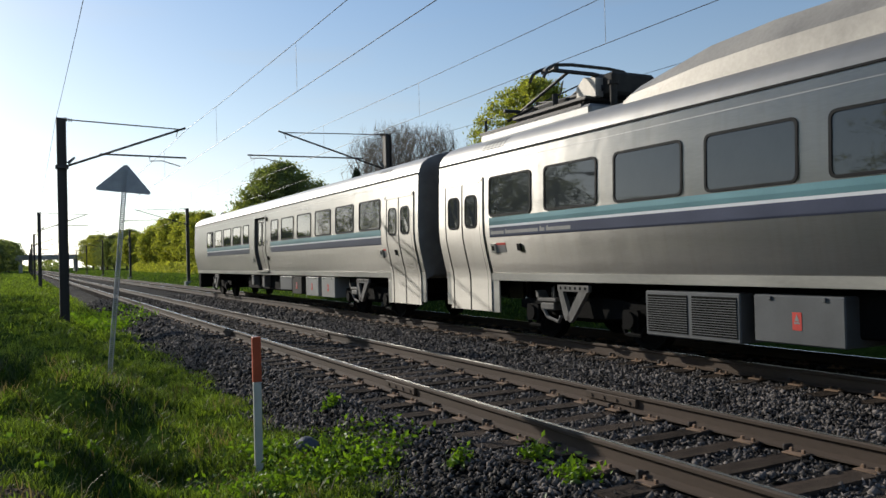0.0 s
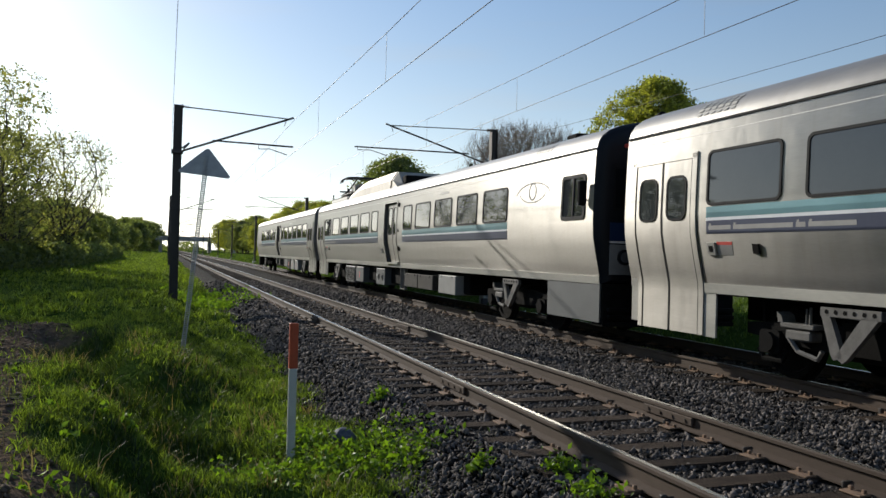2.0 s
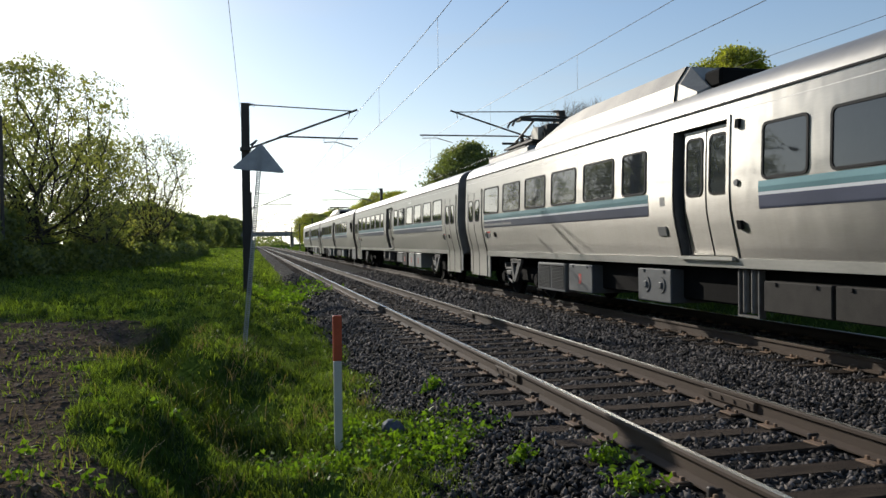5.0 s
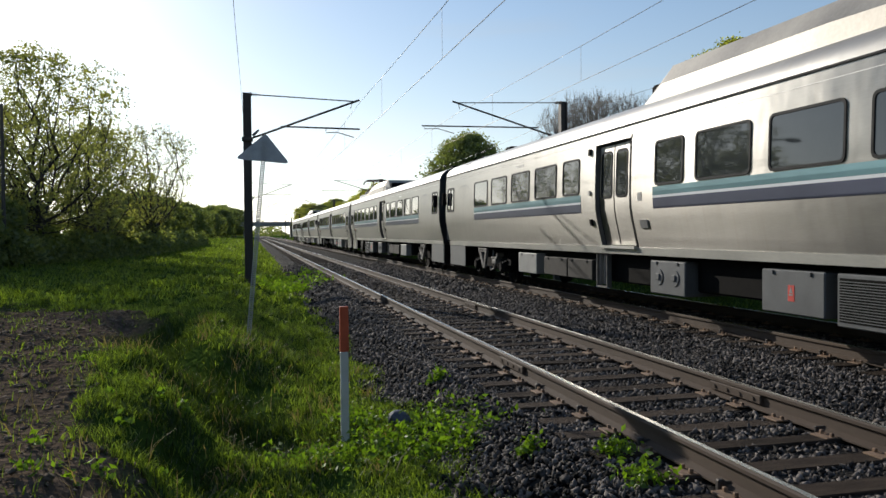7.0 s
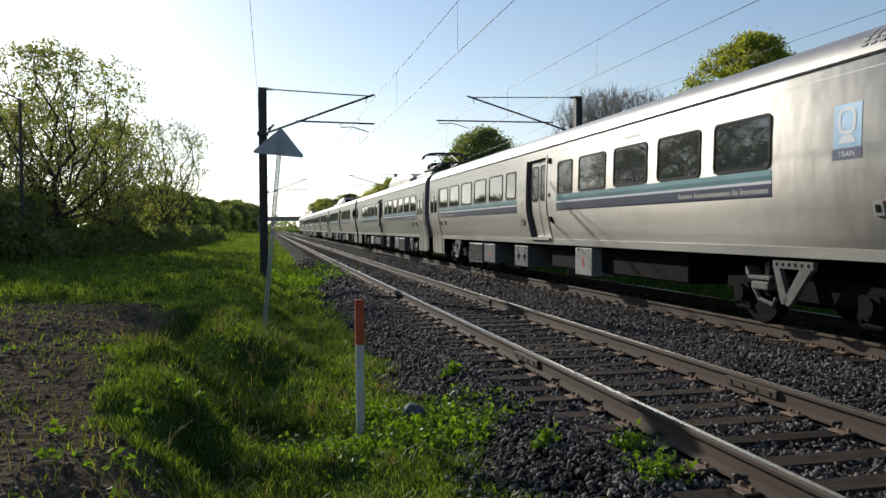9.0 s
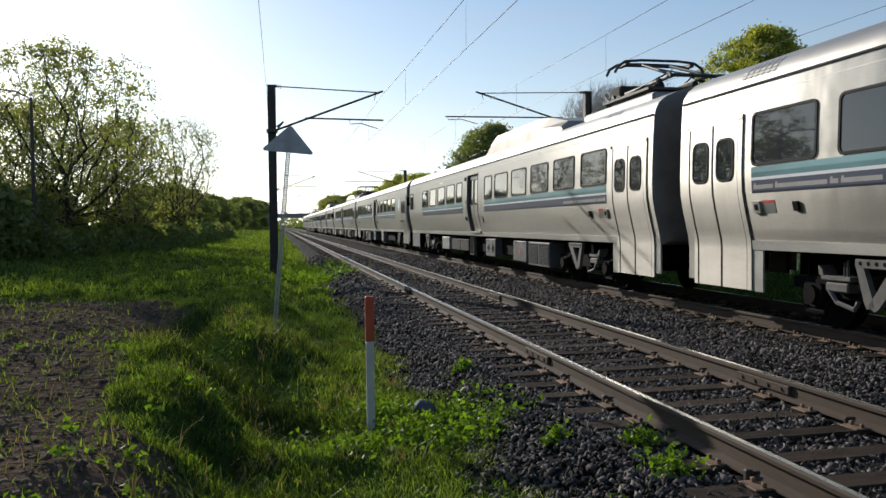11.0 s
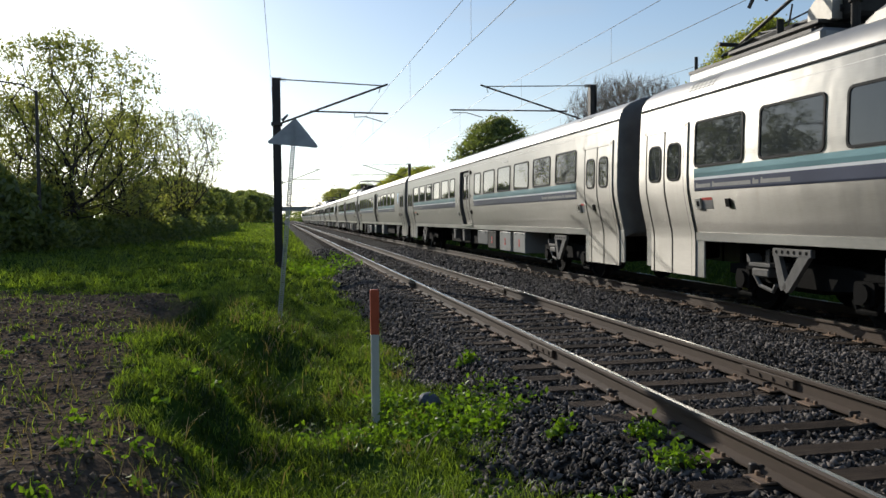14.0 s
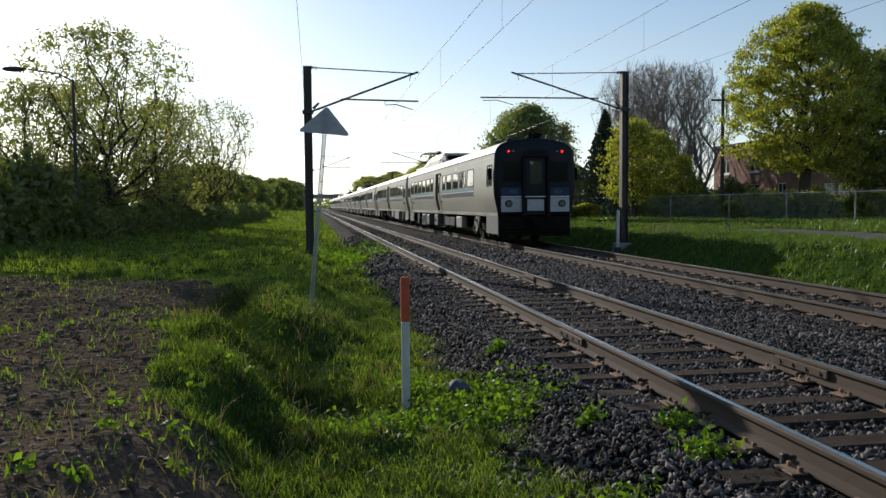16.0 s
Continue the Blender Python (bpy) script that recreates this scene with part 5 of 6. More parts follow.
OLIVE = "spreading tree with sparse fresh olive-green leaves and dark limbs"
for key, bld, x, y, rot, k in (("big_left", big_left, -11.1, 34.0, 0.3, 1.02), ("mid_left", mid_left, -13.8, 34.0, 1.0, 0.95), ("big_left", big_left, -13.6, 40.0, 2.2, 0.85),
                               ("mid_left", mid_left, -10.4, 42.0, 2.0, 1.02), ("thin_left", thin_left, -8.8, 51.0, 0.5, 1.25), ("thin_left", thin_left, -11.5, 44.0, 2.5, 1.1),
                               ("mid_left", mid_left, -17.0, 31.0, 3.3, 0.75), ("thin_left", thin_left, -18.5, 29.0, 4.0, 0.75),
                               ("big_left", big_left, -14.5, 12.0, 4.0, 1.0), ("mid_left", mid_left, -15.5, 3.0, 5.0, 1.2), ("big_left", big_left, -15.0, -9.0, 1.3, 1.0),
                               ("mid_left", mid_left, -15.0, -22.0, 2.9, 1.2), ("big_left", big_left, -16.0, -36.0, 5.1, 1.05)):
    tree(key, x, y, OLIVE, bld, rot, k, "trees beside the hedge")
for i, (x, y, k) in enumerate(((-12.5, 62, 0.75), (-11.5, 70, 0.8), (-13, 80, 0.95), (-12, 92, 0.9), (-14, 108, 1.0), (-12.5, 126, 1.05), (-13, 150, 1.1), (-14, 180, 1.2), (-13, 215, 1.2), (-11.5, 240, 1.5), (-12.5, 262, 1.7), (-11, 285, 1.8), (-13.5, 292, 2.0), (-17, 294, 2.0), (-9.5, 330, 2.0), (-11, 355, 2.1))):
    tree("dark_tree", x, y, "low dense dark-green tree in a row along the railway", dark_tree, i * 1.3, k, "trees along the railway")
for i, (x, y, k) in enumerate(((-13.0, 39.0, 0.72), (-16.0, 35.5, 0.8), (-10.8, 45.0, 0.62), (-18.5, 33.0, 0.85), (-14.8, 43.0, 0.8), (-9.6, 52.0, 0.6), (-20.5, 38.0, 1.0), (-21.0, 30.0, 0.9))):
    tree("dark_tree", x, y, "low dense dark-green shrubby tree behind the hedge", dark_tree, i * 2.3, k * 0.72, "undergrowth trees")
tree("maple", 27.6, 45.0, "large maple with dense yellow-green spring leaves behind a fence", maple, 0.6, 1.0)
tree("shrubby", 20.9, 56.0, "low bushy tree with yellow-green leaves", shrubby, 0.2, 1.05)
tree("shrubby", 24.2, 59.5, "low bushy tree with yellow-green leaves", shrubby, 2.2, 0.95)
tree("shrubby", 26.8, 60.5, "low bushy tree with yellow-green leaves", shrubby, 4.0, 0.7)
tree("round_tree", 12.7, 56.0, "round-crowned tree with dense green leaves", round_tree, 0.9, 0.93)
tree("round_tree", 34.0, 45.0, "dense dark-green tree beside the maple behind a fence", round_tree, 2.9, 1.2)
for i, (x, y, k) in enumerate(((25.0, 65, 0.9), (26.8, 68, 1.05), (28.8, 64, 1.0), (31.5, 72, 1.1), (27.0, 73, 1.0), (29.4, 74, 1.1), (31.4, 66, 0.95))):
    tree("bare", x, y, "tall bare tree with fine pale twigs", bare, i * 1.9, k * 1.2, "bare trees")
tree("spruce", 21.3, 63.0, "dark narrow spruce behind the gardens", spruce(41, 8.8, 3.4, 9000))
for i in range(24):
    tree("round_tree" if i % 3 == 0 else "maple_b", 16.5 + 2.2 * math.sin(i * 2.4), 76 + 8.2 * i, "leafy tree in a row along the railway", maple_b, i * 2.1, 0.72 + 0.1 * math.sin(i * 1.7) + 0.012 * i, "trees along the railway")


def hedge(x0, y0, x1, y1, width, height, count, label, mat, size=0.11, seed=1):
    """A clipped or rough hedge: a dark core of stems and a thick skin of leaves."""
    rng = np.random.default_rng(seed)
    h = thing("hedge", label, "hedge")
    n = max(4, int(math.hypot(x1 - x0, y1 - y0) / 0.7))
    g = Geo()
    for i in range(n):
        u = (i + 0.5) / n
        x, y = x0 + (x1 - x0) * u, y0 + (y1 - y0) * u
        z = float(ground_z(x, y))
        g.tube((x, y, z - 0.2), (x + rng.uniform(-0.2, 0.2), y + rng.uniform(-0.3, 0.3), z + height * 0.85), 0.05, 0.02, n=5)
    part("woody_core", g, BARK, h)
    u = rng.uniform(0, 1, count)
    w = rng.uniform(-1, 1, count)
    t = rng.uniform(0.02, 1, count) ** 0.8
    bulge = 1 + 0.25 * np.sin(u * n * 1.3) + 0.15 * np.sin(u * n * 3.1 + 1)
    px = x0 + (x1 - x0) * u + w * width / 2
    py = y0 + (y1 - y0) * u + rng.normal(0, 0.1, count)
    p = np.stack([px, py, ground_z(px, py) + t * height * bulge * (1 - 0.25 * w * w)], 1)
    leaves_at(rng, p, size, "foliage", mat, h)


hedge(-11.4, 29.5, -8.9, 48.0, 1.2, 1.1, 16000, "rough dark-green hedge along a grassy verge", LEAF_D, 0.12, 1)
hedge(-8.9, 48.5, -8.6, 98.0, 1.3, 1.2, 14000, "rough dark-green hedge along a grassy verge", LEAF_D, 0.15, 2)
hedge(-13.6, 20.5, -11.6, 31.0, 1.8, 2.3, 16000, "tall dark shaded hedge", LEAF_D, 0.14, 3)
hedge(-17.5, -40.0, -17.5, 22.0, 2.0, 2.6, 16000, "tall dark shaded hedge", LEAF_D, 0.2, 4)
hedge(12.6, 66.0, 13.0, 150.0, 1.2, 1.3, 9000, "long low hedge at the far side of the railway", LEAF_Y, 0.17, 5)
hedge(21.5, 62.0, 27.5, 42.0, 1.6, 1.5, 12000, "low garden shrubs behind a wire fence", LEAF_D, 0.13, 6)
hedge(28.0, 52.0, 42.0, 47.0, 1.6, 1.6, 8000, "low garden shrubs behind a wire fence", LEAF_Y, 0.14, 7)
hedge(24.0, 62.5, 34.0, 60.5, 1.6, 2.4, 9000, "dense dark shrubs between the gardens", LEAF_D, 0.16, 9)
# Unseen belt behind the camera, added so the cab glass reflects dark, not sky.
hedge(-16.0, -75.0, 45.0, -75.0, 3.0, 9.0, 12000, "unseen belt of shrubs added behind the camera to darken reflections", LEAF_D, 0.6, 10)
hedge(15.5, 62.0, 19.5, 61.0, 1.4, 1.2, 4000, "low garden shrubs behind a wire fence", LEAF_Y, 0.13, 8)


# ---- beyond the far track ----
def fence():
    f = thing("wire_fence", "galvanised chain-link fence with a top rail", "fence")
    ends = [(18.6, 68.0), (20.8, 58.0), (23.6, 47.0), (25.9, 38.0), (28.0, 30.0), (31.0, 18.0)]
    for (xa, ya), (xb, yb) in zip(ends, ends[1:]):
        n = 2
        for i in range(n):
            u = i / n
            x, y = xa + (xb - xa) * u, ya + (yb - ya) * u
            z = float(ground_z(x, y))
            part("post", Geo().tube((x, y, z - 0.3), (x, y, z + 1.62), 0.035, n=8).tube((x, y, z + 1.62), (x, y, z + 1.66), 0.045, n=8), GALV, f)
        za, zb = float(ground_z(xa, ya)), float(ground_z(xb, yb))
        part("top_rail", Geo().tube((xa, ya, za + 1.6), (xb, yb, zb + 1.6), 0.024, n=6), GALV, f)
        g = Geo()
        length = math.hypot(xb - xa, yb - ya)
        m = int(length / 0.16)
        d = Vector(((xb - xa) / length, (yb - ya) / length, 0))
        for i in range(m):
            for sgn in (1, -1):
                a = i * 0.16
                b = a + sgn * 1.5
                if 0 <= b <= length:
                    p = Vector((xa, ya, za + 0.06)) + d * a
                    q = Vector((xa, ya, za + 1.58)) + d * b
                    g.tube(p, q, 0.0035, n=3, caps=False)
        part("chain_link", g, GALV, f)


fence()


def verge_things():
    """A pale post beside the mast, a broken leaning branch, dry stalks on the bank."""
    z = float(ground_z(8.15, 27.0))
    p = thing("marker_post", "slim pale post standing beside a line mast", "post", at=(8.12, 27.0, z))
    part("shaft", Geo().bevel_box(-0.055, 0.055, -0.04, 0.04, -0.3, 1.62, 0.01), POSTWHITE, p)
    part("foot", Geo().bevel_box(-0.11, 0.11, -0.1, 0.1, -0.2, 0.28, 0.03), MAST, p, "dark block at the post's foot")
    z = float(ground_z(11.0, 24.0))
    b = part("fallen_branch", Geo().line([(11.2, 24.6, z - 0.1), (11.0, 24.3, z + 0.22), (10.85, 24.0, z + 0.38), (10.55, 23.8, z + 0.66)], 0.03), PALEBARK)
    tagged(b, "broken pale branch leaning on the grassy bank", "branch")
    rng = np.random.default_rng(4)
    x, y = rng.normal(9.4, 0.25, 26), rng.normal(26.6, 0.3, 26)
    g = Geo()
    for a, c in zip(x, y):
        h = float(ground_z(a, c))
        g.tube((a, c, h - 0.05), (a + rng.normal(0, 0.12), c + rng.normal(0, 0.12), h + rng.uniform(0.25, 0.6)), 0.01, 0.004, n=4)
    tagged(part("dry_stalks", g, STRAW), "dry pale stalks standing on the bank", "weeds", kind="stuff")


verge_things()


def wall_face(u0, u1, z0, z1, put, holes):
    """A wall 0.25 m thick with openings; put(u, depth, z) gives the place."""
    us = sorted({u0, u1, *[v for u, z, w, h in holes for v in (u, u + w)]})
    zs = sorted({z0, z1, *[v for u, z, w, h in holes for v in (z, z + h)]})
    g = Geo()
    for a, b in zip(us, us[1:]):
        for c, d in zip(zs, zs[1:]):
            if not any(u - 1e-6 <= a and b <= u + w + 1e-6 and z - 1e-6 <= c and d <= z + h + 1e-6 for u, z, w, h in holes):
                p, q = put(a, 0, c), put(b, 0.25, d)
                g.box(min(p[0], q[0]), max(p[0], q[0]), min(p[1], q[1]), max(p[1], q[1]), c, d)
    return g


def house(x0, x1, y0, y1, z0, z1, label, front, left, mat, flat=True):
    """A brick house; openings (start, z, width, height, what) in the face towards -y and in the face towards -x."""
    h = thing("house", label, "house")
    faces = ((x0, x1, lambda u, d, z: (u, y0 + d, z), front), (y0 + 0.25, y1, lambda u, d, z: (x0 + d, u, z), left))
    for a, b, put, openings in faces:
        part("wall", wall_face(a, b, z0, z1, put, [o[:4] for o in openings]), mat, h)

        def slab(g, ua, ub, da, db, za, zb, put=put):
            p, q = put(ua, da, za), put(ub, db, zb)
            return g.box(min(p[0], q[0]), max(p[0], q[0]), min(p[1], q[1]), max(p[1], q[1]), za, zb)
        for u, z, w, hh, what in openings:
            fr = Geo()
            for ua, ub, za, zb in ((u, u + 0.09, z, z + hh), (u + w - 0.09, u + w, z, z + hh), (u + 0.09, u + w - 0.09, z + hh - 0.09, z + hh), (u + 0.09, u + w - 0.09, z, z + 0.09)):
                slab(fr, ua, ub, 0.08, 0.16, za, zb)
            if what == "window":
                slab(fr, u + w / 2 - 0.04, u + w / 2 + 0.04, 0.08, 0.16, z + 0.09, z + hh - 0.09)
            o = part(what, fr, WHITE, h, "white-framed " + what)
            part("pane", slab(Geo(), u + 0.09, u + w - 0.09, 0.12, 0.13, z + 0.09, z + hh - 0.09), GLASS, o)
            if what == "window":
                part("sill", slab(Geo(), u - 0.12, u + w + 0.12, -0.1, 0.07, z - 0.14, z), WHITE, o)
            else:
                pts = [put(u - 0.4, -0.9, z + hh), put(u + w + 0.4, -0.9, z + hh), put(u + w / 2, -0.9, z + hh + 0.7), put(u - 0.4, -0.01, z + hh), put(u + w + 0.4, -0.01, z + hh), put(u + w / 2, -0.01, z + hh + 0.7)]
                part("porch", Geo().add(pts, [(0, 1, 2), (3, 5, 4), (0, 3, 4, 1), (1, 4, 5, 2), (2, 5, 3, 0)]), WHITE, o, "white gabled porch roof")
    part("wall", Geo().box(x1 - 0.25, x1, y0 + 0.25, y1, z0, z1), mat, h)
    part("wall", Geo().box(x0 + 0.25, x1 - 0.25, y1 - 0.25, y1, z0, z1), mat, h)
    if flat:
        part("roof", Geo().bevel_box(x0 - 0.15, x1 + 0.15, y0 - 0.15, y1 + 0.15, z1, z1 + 0.3, 0.04), SHINGLE, h, "flat dark roof with a low parapet")
    else:
        m = (x0 + x1) / 2
        part("roof", Geo().prism([(x0 - 0.35, z1), (x1 + 0.35, z1), (m, z1 + 1.9)], "y", y0 - 0.3, y1 + 0.3), SHINGLE, h, "dark gabled roof")
    return h


house(35.6, 50.0, 58.0, 71.5, 0.2, 6.6, "two-storey red-brown brick house with white windows and porch",
      [(38.0, 4.3, 1.0, 1.5, "window"), (39.3, 4.3, 1.0, 1.5, "window"), (38.0, 1.5, 1.0, 1.5, "window"), (39.3, 1.5, 1.0, 1.5, "window"), (44.0, 4.3, 1.0, 1.5, "window"), (44.0, 1.5, 1.0, 1.5, "window")],
      [(59.6, 4.2, 1.2, 1.4, "window"), (63.6, 4.2, 1.7, 1.4, "window"), (68.6, 4.2, 1.5, 1.4, "window"), (59.6, 1.6, 1.2, 1.5, "window"), (63.6, 1.6, 1.7, 1.5, "window"), (67.4, 0.9, 1.1, 2.1, "door")], BRICK)
house(20.4, 26.5, 78.0, 86.0, 0.2, 3.9, "small brick house with a dark gabled roof", [(21.2, 1.2, 1.1, 1.3, "window"), (23.6, 1.2, 1.1, 1.3, "window")], [(80.0, 1.2, 1.1, 1.3, "window")], BRICK, False)


def utility_pole(x, y):
    z = float(ground_z(x, y))
    p = thing("utility_pole", "tall weathered wooden utility pole with a crossarm", "pole", at=(x, y, z))
    part("pole", Geo().tube((0, 0, -0.4), (0, 0, 8.9), 0.15, 0.10, n=12), BARK, p)
    part("crossarm", Geo().bevel_box(-0.9, 0.9, -0.14, -0.04, 8.0, 8.12, 0.01), BARK, p)
    for xx in (-0.8, -0.3, 0.35, 0.8):
        part("insulator", Geo().tube((xx, -0.09, 8.12), (xx, -0.09, 8.26), 0.04, 0.025, n=8), GALV, p)


utility_pole(25.0, 50.5)


def street_lamp(x, y):
    z = float(ground_z(x, y))
    p = thing("street_lamp", "slim dark street lamp with a flat head on a long arm", "street lamp", at=(x, y, z))
    part("pole", Geo().tube((0, 0, -0.3), (0, 0, 5.75), 0.075, 0.05, n=10), MAST, p)
    part("arm", Geo().line([(0, 0, 5.7), (-0.5, 0, 5.95), (-1.5, 0, 6.08)], 0.03), MAST, p)
    g = bmesh.new()
    bmesh.ops.create_icosphere(g, subdivisions=2, radius=1, matrix=Matrix.Translation((-1.95, 0, 6.08)) @ Matrix.Diagonal((0.42, 0.18, 0.10, 1)))
    me = bpy.data.meshes.new("head")
    g.to_mesh(me)
    g.free()
    me.materials.append(MAST)
    part("head", me, None, p, "flat oval lamp head")


street_lamp(-11.3, 30.0)


def parked_car(x, y, rz):
    z = float(ground_z(x, y))
    c = thing("parked_car", "white car parked behind the garden shrubs", "car", at=(x, y, z), rz=rz)
    g = Geo().loft([[(w, a, h) for a, h in ((-2.2, 0.35), (-2.25, 0.75), (-1.9, 0.95), (-1.3, 1.05), (-0.7, 1.48), (0.9, 1.5), (1.6, 1.0), (2.2, 0.85), (2.25, 0.35))] for w in (-0.85, -0.78, 0.78, 0.85)])
    for w in (-0.85, 0.85):
        g.add([(w, a, h) for a, h in ((-2.2, 0.35), (-2.25, 0.75), (-1.9, 0.95), (-1.3, 1.05), (-0.7, 1.48), (0.9, 1.5), (1.6, 1.0), (2.2, 0.85), (2.25, 0.35))], [tuple(range(9))])
    part("body", g, WHITE, c, smooth=True)
    for sx in (-1, 1):
        part("side_window", Geo().add([(sx * 0.856, -1.15, 1.05), (sx * 0.856, -0.65, 1.42), (sx * 0.856, 0.85, 1.43), (sx * 0.856, 1.4, 1.05)], [(0, 1, 2, 3)]), GLASS, c)
        for yy in (-1.4, 1.4):
            part("wheel", Geo().tube((sx * 0.7, yy, 0.32), (sx * 0.88, yy, 0.32), 0.32, n=16), RUBBER, c)


parked_car(28.5, 63.5, 62)


def overpass():
    b = thing("overpass", "grey concrete road bridge far down the line", "bridge")
    part("deck", Geo().bevel_box(-60, 60, 300, 309, 4.3, 5.3, 0.1), CONCRETE, b)
    part("parapet", Geo().box(-60, 60, 299.8, 300, 5.1, 5.9), CONCRETE, b)
    for x in (-14, -5.5, 11.5, 20):
        part("pier", Geo().bevel_box(x - 0.6, x + 0.6, 301, 308, -0.5, 4.3, 0.1), CONCRETE, b)


overpass()
rngf = np.random.default_rng(77)
far = rngf.uniform(0, 1, (14000, 3))
fx = (far[:, 0] - 0.5) * 420
fy = np.where(np.abs(fx) < 22, 560, 330) + far[:, 1] * 120
fz = far[:, 2] ** 1.3 * (7 + 3 * np.sin(fx * 0.21) + 2 * np.sin(fx * 0.53))
woods = leaves_at(rngf, np.stack([fx, fy, fz], 1), 1.1, "far_woods", LEAF_D, None)
tagged(woods, "distant woods beyond a road bridge", "woods", kind="stuff")


# ---- ties, plates and ballast ----
def tie_mesh(i):
    r = random.Random(i)
    bm = bmesh.new()
    bmesh.ops.create_cube(bm, size=1, matrix=Matrix.Diagonal((2.59, 0.225, 0.17, 1)))
    bmesh.ops.bevel(bm, geom=bm.edges[:], offset=0.012, segments=1, affect="EDGES")
    for v in bm.verts:
        v.co += Vector((r.uniform(-0.02, 0.02), r.uniform(-0.008, 0.008), r.uniform(-0.006, 0.006)))
    me = bpy.data.meshes.new("tie")
    bm.to_mesh(me)
    bm.free()
    me.materials.append(TIE)
    return me


def plate_mesh():
    g = Geo().bevel_box(-0.18, 0.18, -0.09, 0.09, -0.008, 0.006, 0.003)
    for x in (-0.105, 0.105):
        for y in (-0.055, 0.055):
            g.bevel_box(x - 0.014, x + 0.014, y - 0.014, y + 0.014, 0.0, 0.034, 0.004)
    return mesh_of("tie_plate", g, PLATE)


def anchor_mesh():
    return mesh_of("rail_anchor", Geo().bevel_box(-0.1, 0.1, -0.012, 0.012, -0.02, 0.03, 0.006).bevel_box(0.06, 0.11, -0.02, 0.02, -0.03, 0.045, 0.008), MAST)


TIES = [tie_mesh(i) for i in range(6)]
PLATES, ANCHORS = plate_mesh(), anchor_mesh()
STEP = 0.545
rt = random.Random(5)
far_ties = Geo()
for parent, centre, reach in ((track_near, CENTRE_1, 52), (track_far, TRACK_2, 52)):
    k = 0
    y = -3.0
    while y < 240:
        dy, rot, dx, dz = rt.uniform(-0.035, 0.035), rt.uniform(-1.4, 1.4), rt.uniform(-0.05, 0.05), rt.uniform(-0.014, 0.006)
        if y < reach:
            ob = part("tie", TIES[k % 6], None, parent)
            ob.matrix_basis = pose(centre + dx, y + dy, -0.262 + dz, 0, 0, rot)
            if y < 30:
                for sx in (-0.7525, 0.7525):
                    p = part("tie_plate", PLATES, None, parent)
                    p.matrix_basis = pose(centre + sx, y + dy, -0.168, 0, 0, rt.uniform(-2, 2))
                    if k % 2 == 0 and y < 22:
                        a = part("rail_anchor", ANCHORS, None, parent)
                        a.matrix_basis = pose(centre + sx, y + dy + 0.135, -0.158, 0, 0, 0 if sx > 0 else 180)
        else:
            far_ties.box(centre - 1.29, centre + 1.29, y - 0.11, y + 0.11, -0.34, -0.178)
        y += STEP
        k += 1
tagged(part("far_ties", far_ties, TIE), "weathered wooden ties along both tracks far off", "railway tie", kind="stuff")


def joint_bar(x, y, side, parent):
    g = Geo().bevel_box(-0.018, 0.018, -0.4, 0.4, -0.125, -0.045, 0.008)
    for i in range(4):
        g.tube((-0.03, -0.3 + 0.2 * i, -0.085), (0.035, -0.3 + 0.2 * i, -0.085), 0.018, n=6)
    b = part("joint_bar", g, RAIL_SIDE, parent)
    b.location = (x + side * 0.03, y, 0)


for x, y in ((0.0, 17.0), (0.0, 7.9), (1.505, 5.9), (1.505, 15.1)):
    for sd in (-1, 1):
        joint_bar(x, y, sd, track_near)
    part("rail_gap", Geo().box(x - 0.03, x + 0.03, y - 0.004, y + 0.004, -0.03, 0.0025), DARK, track_near)


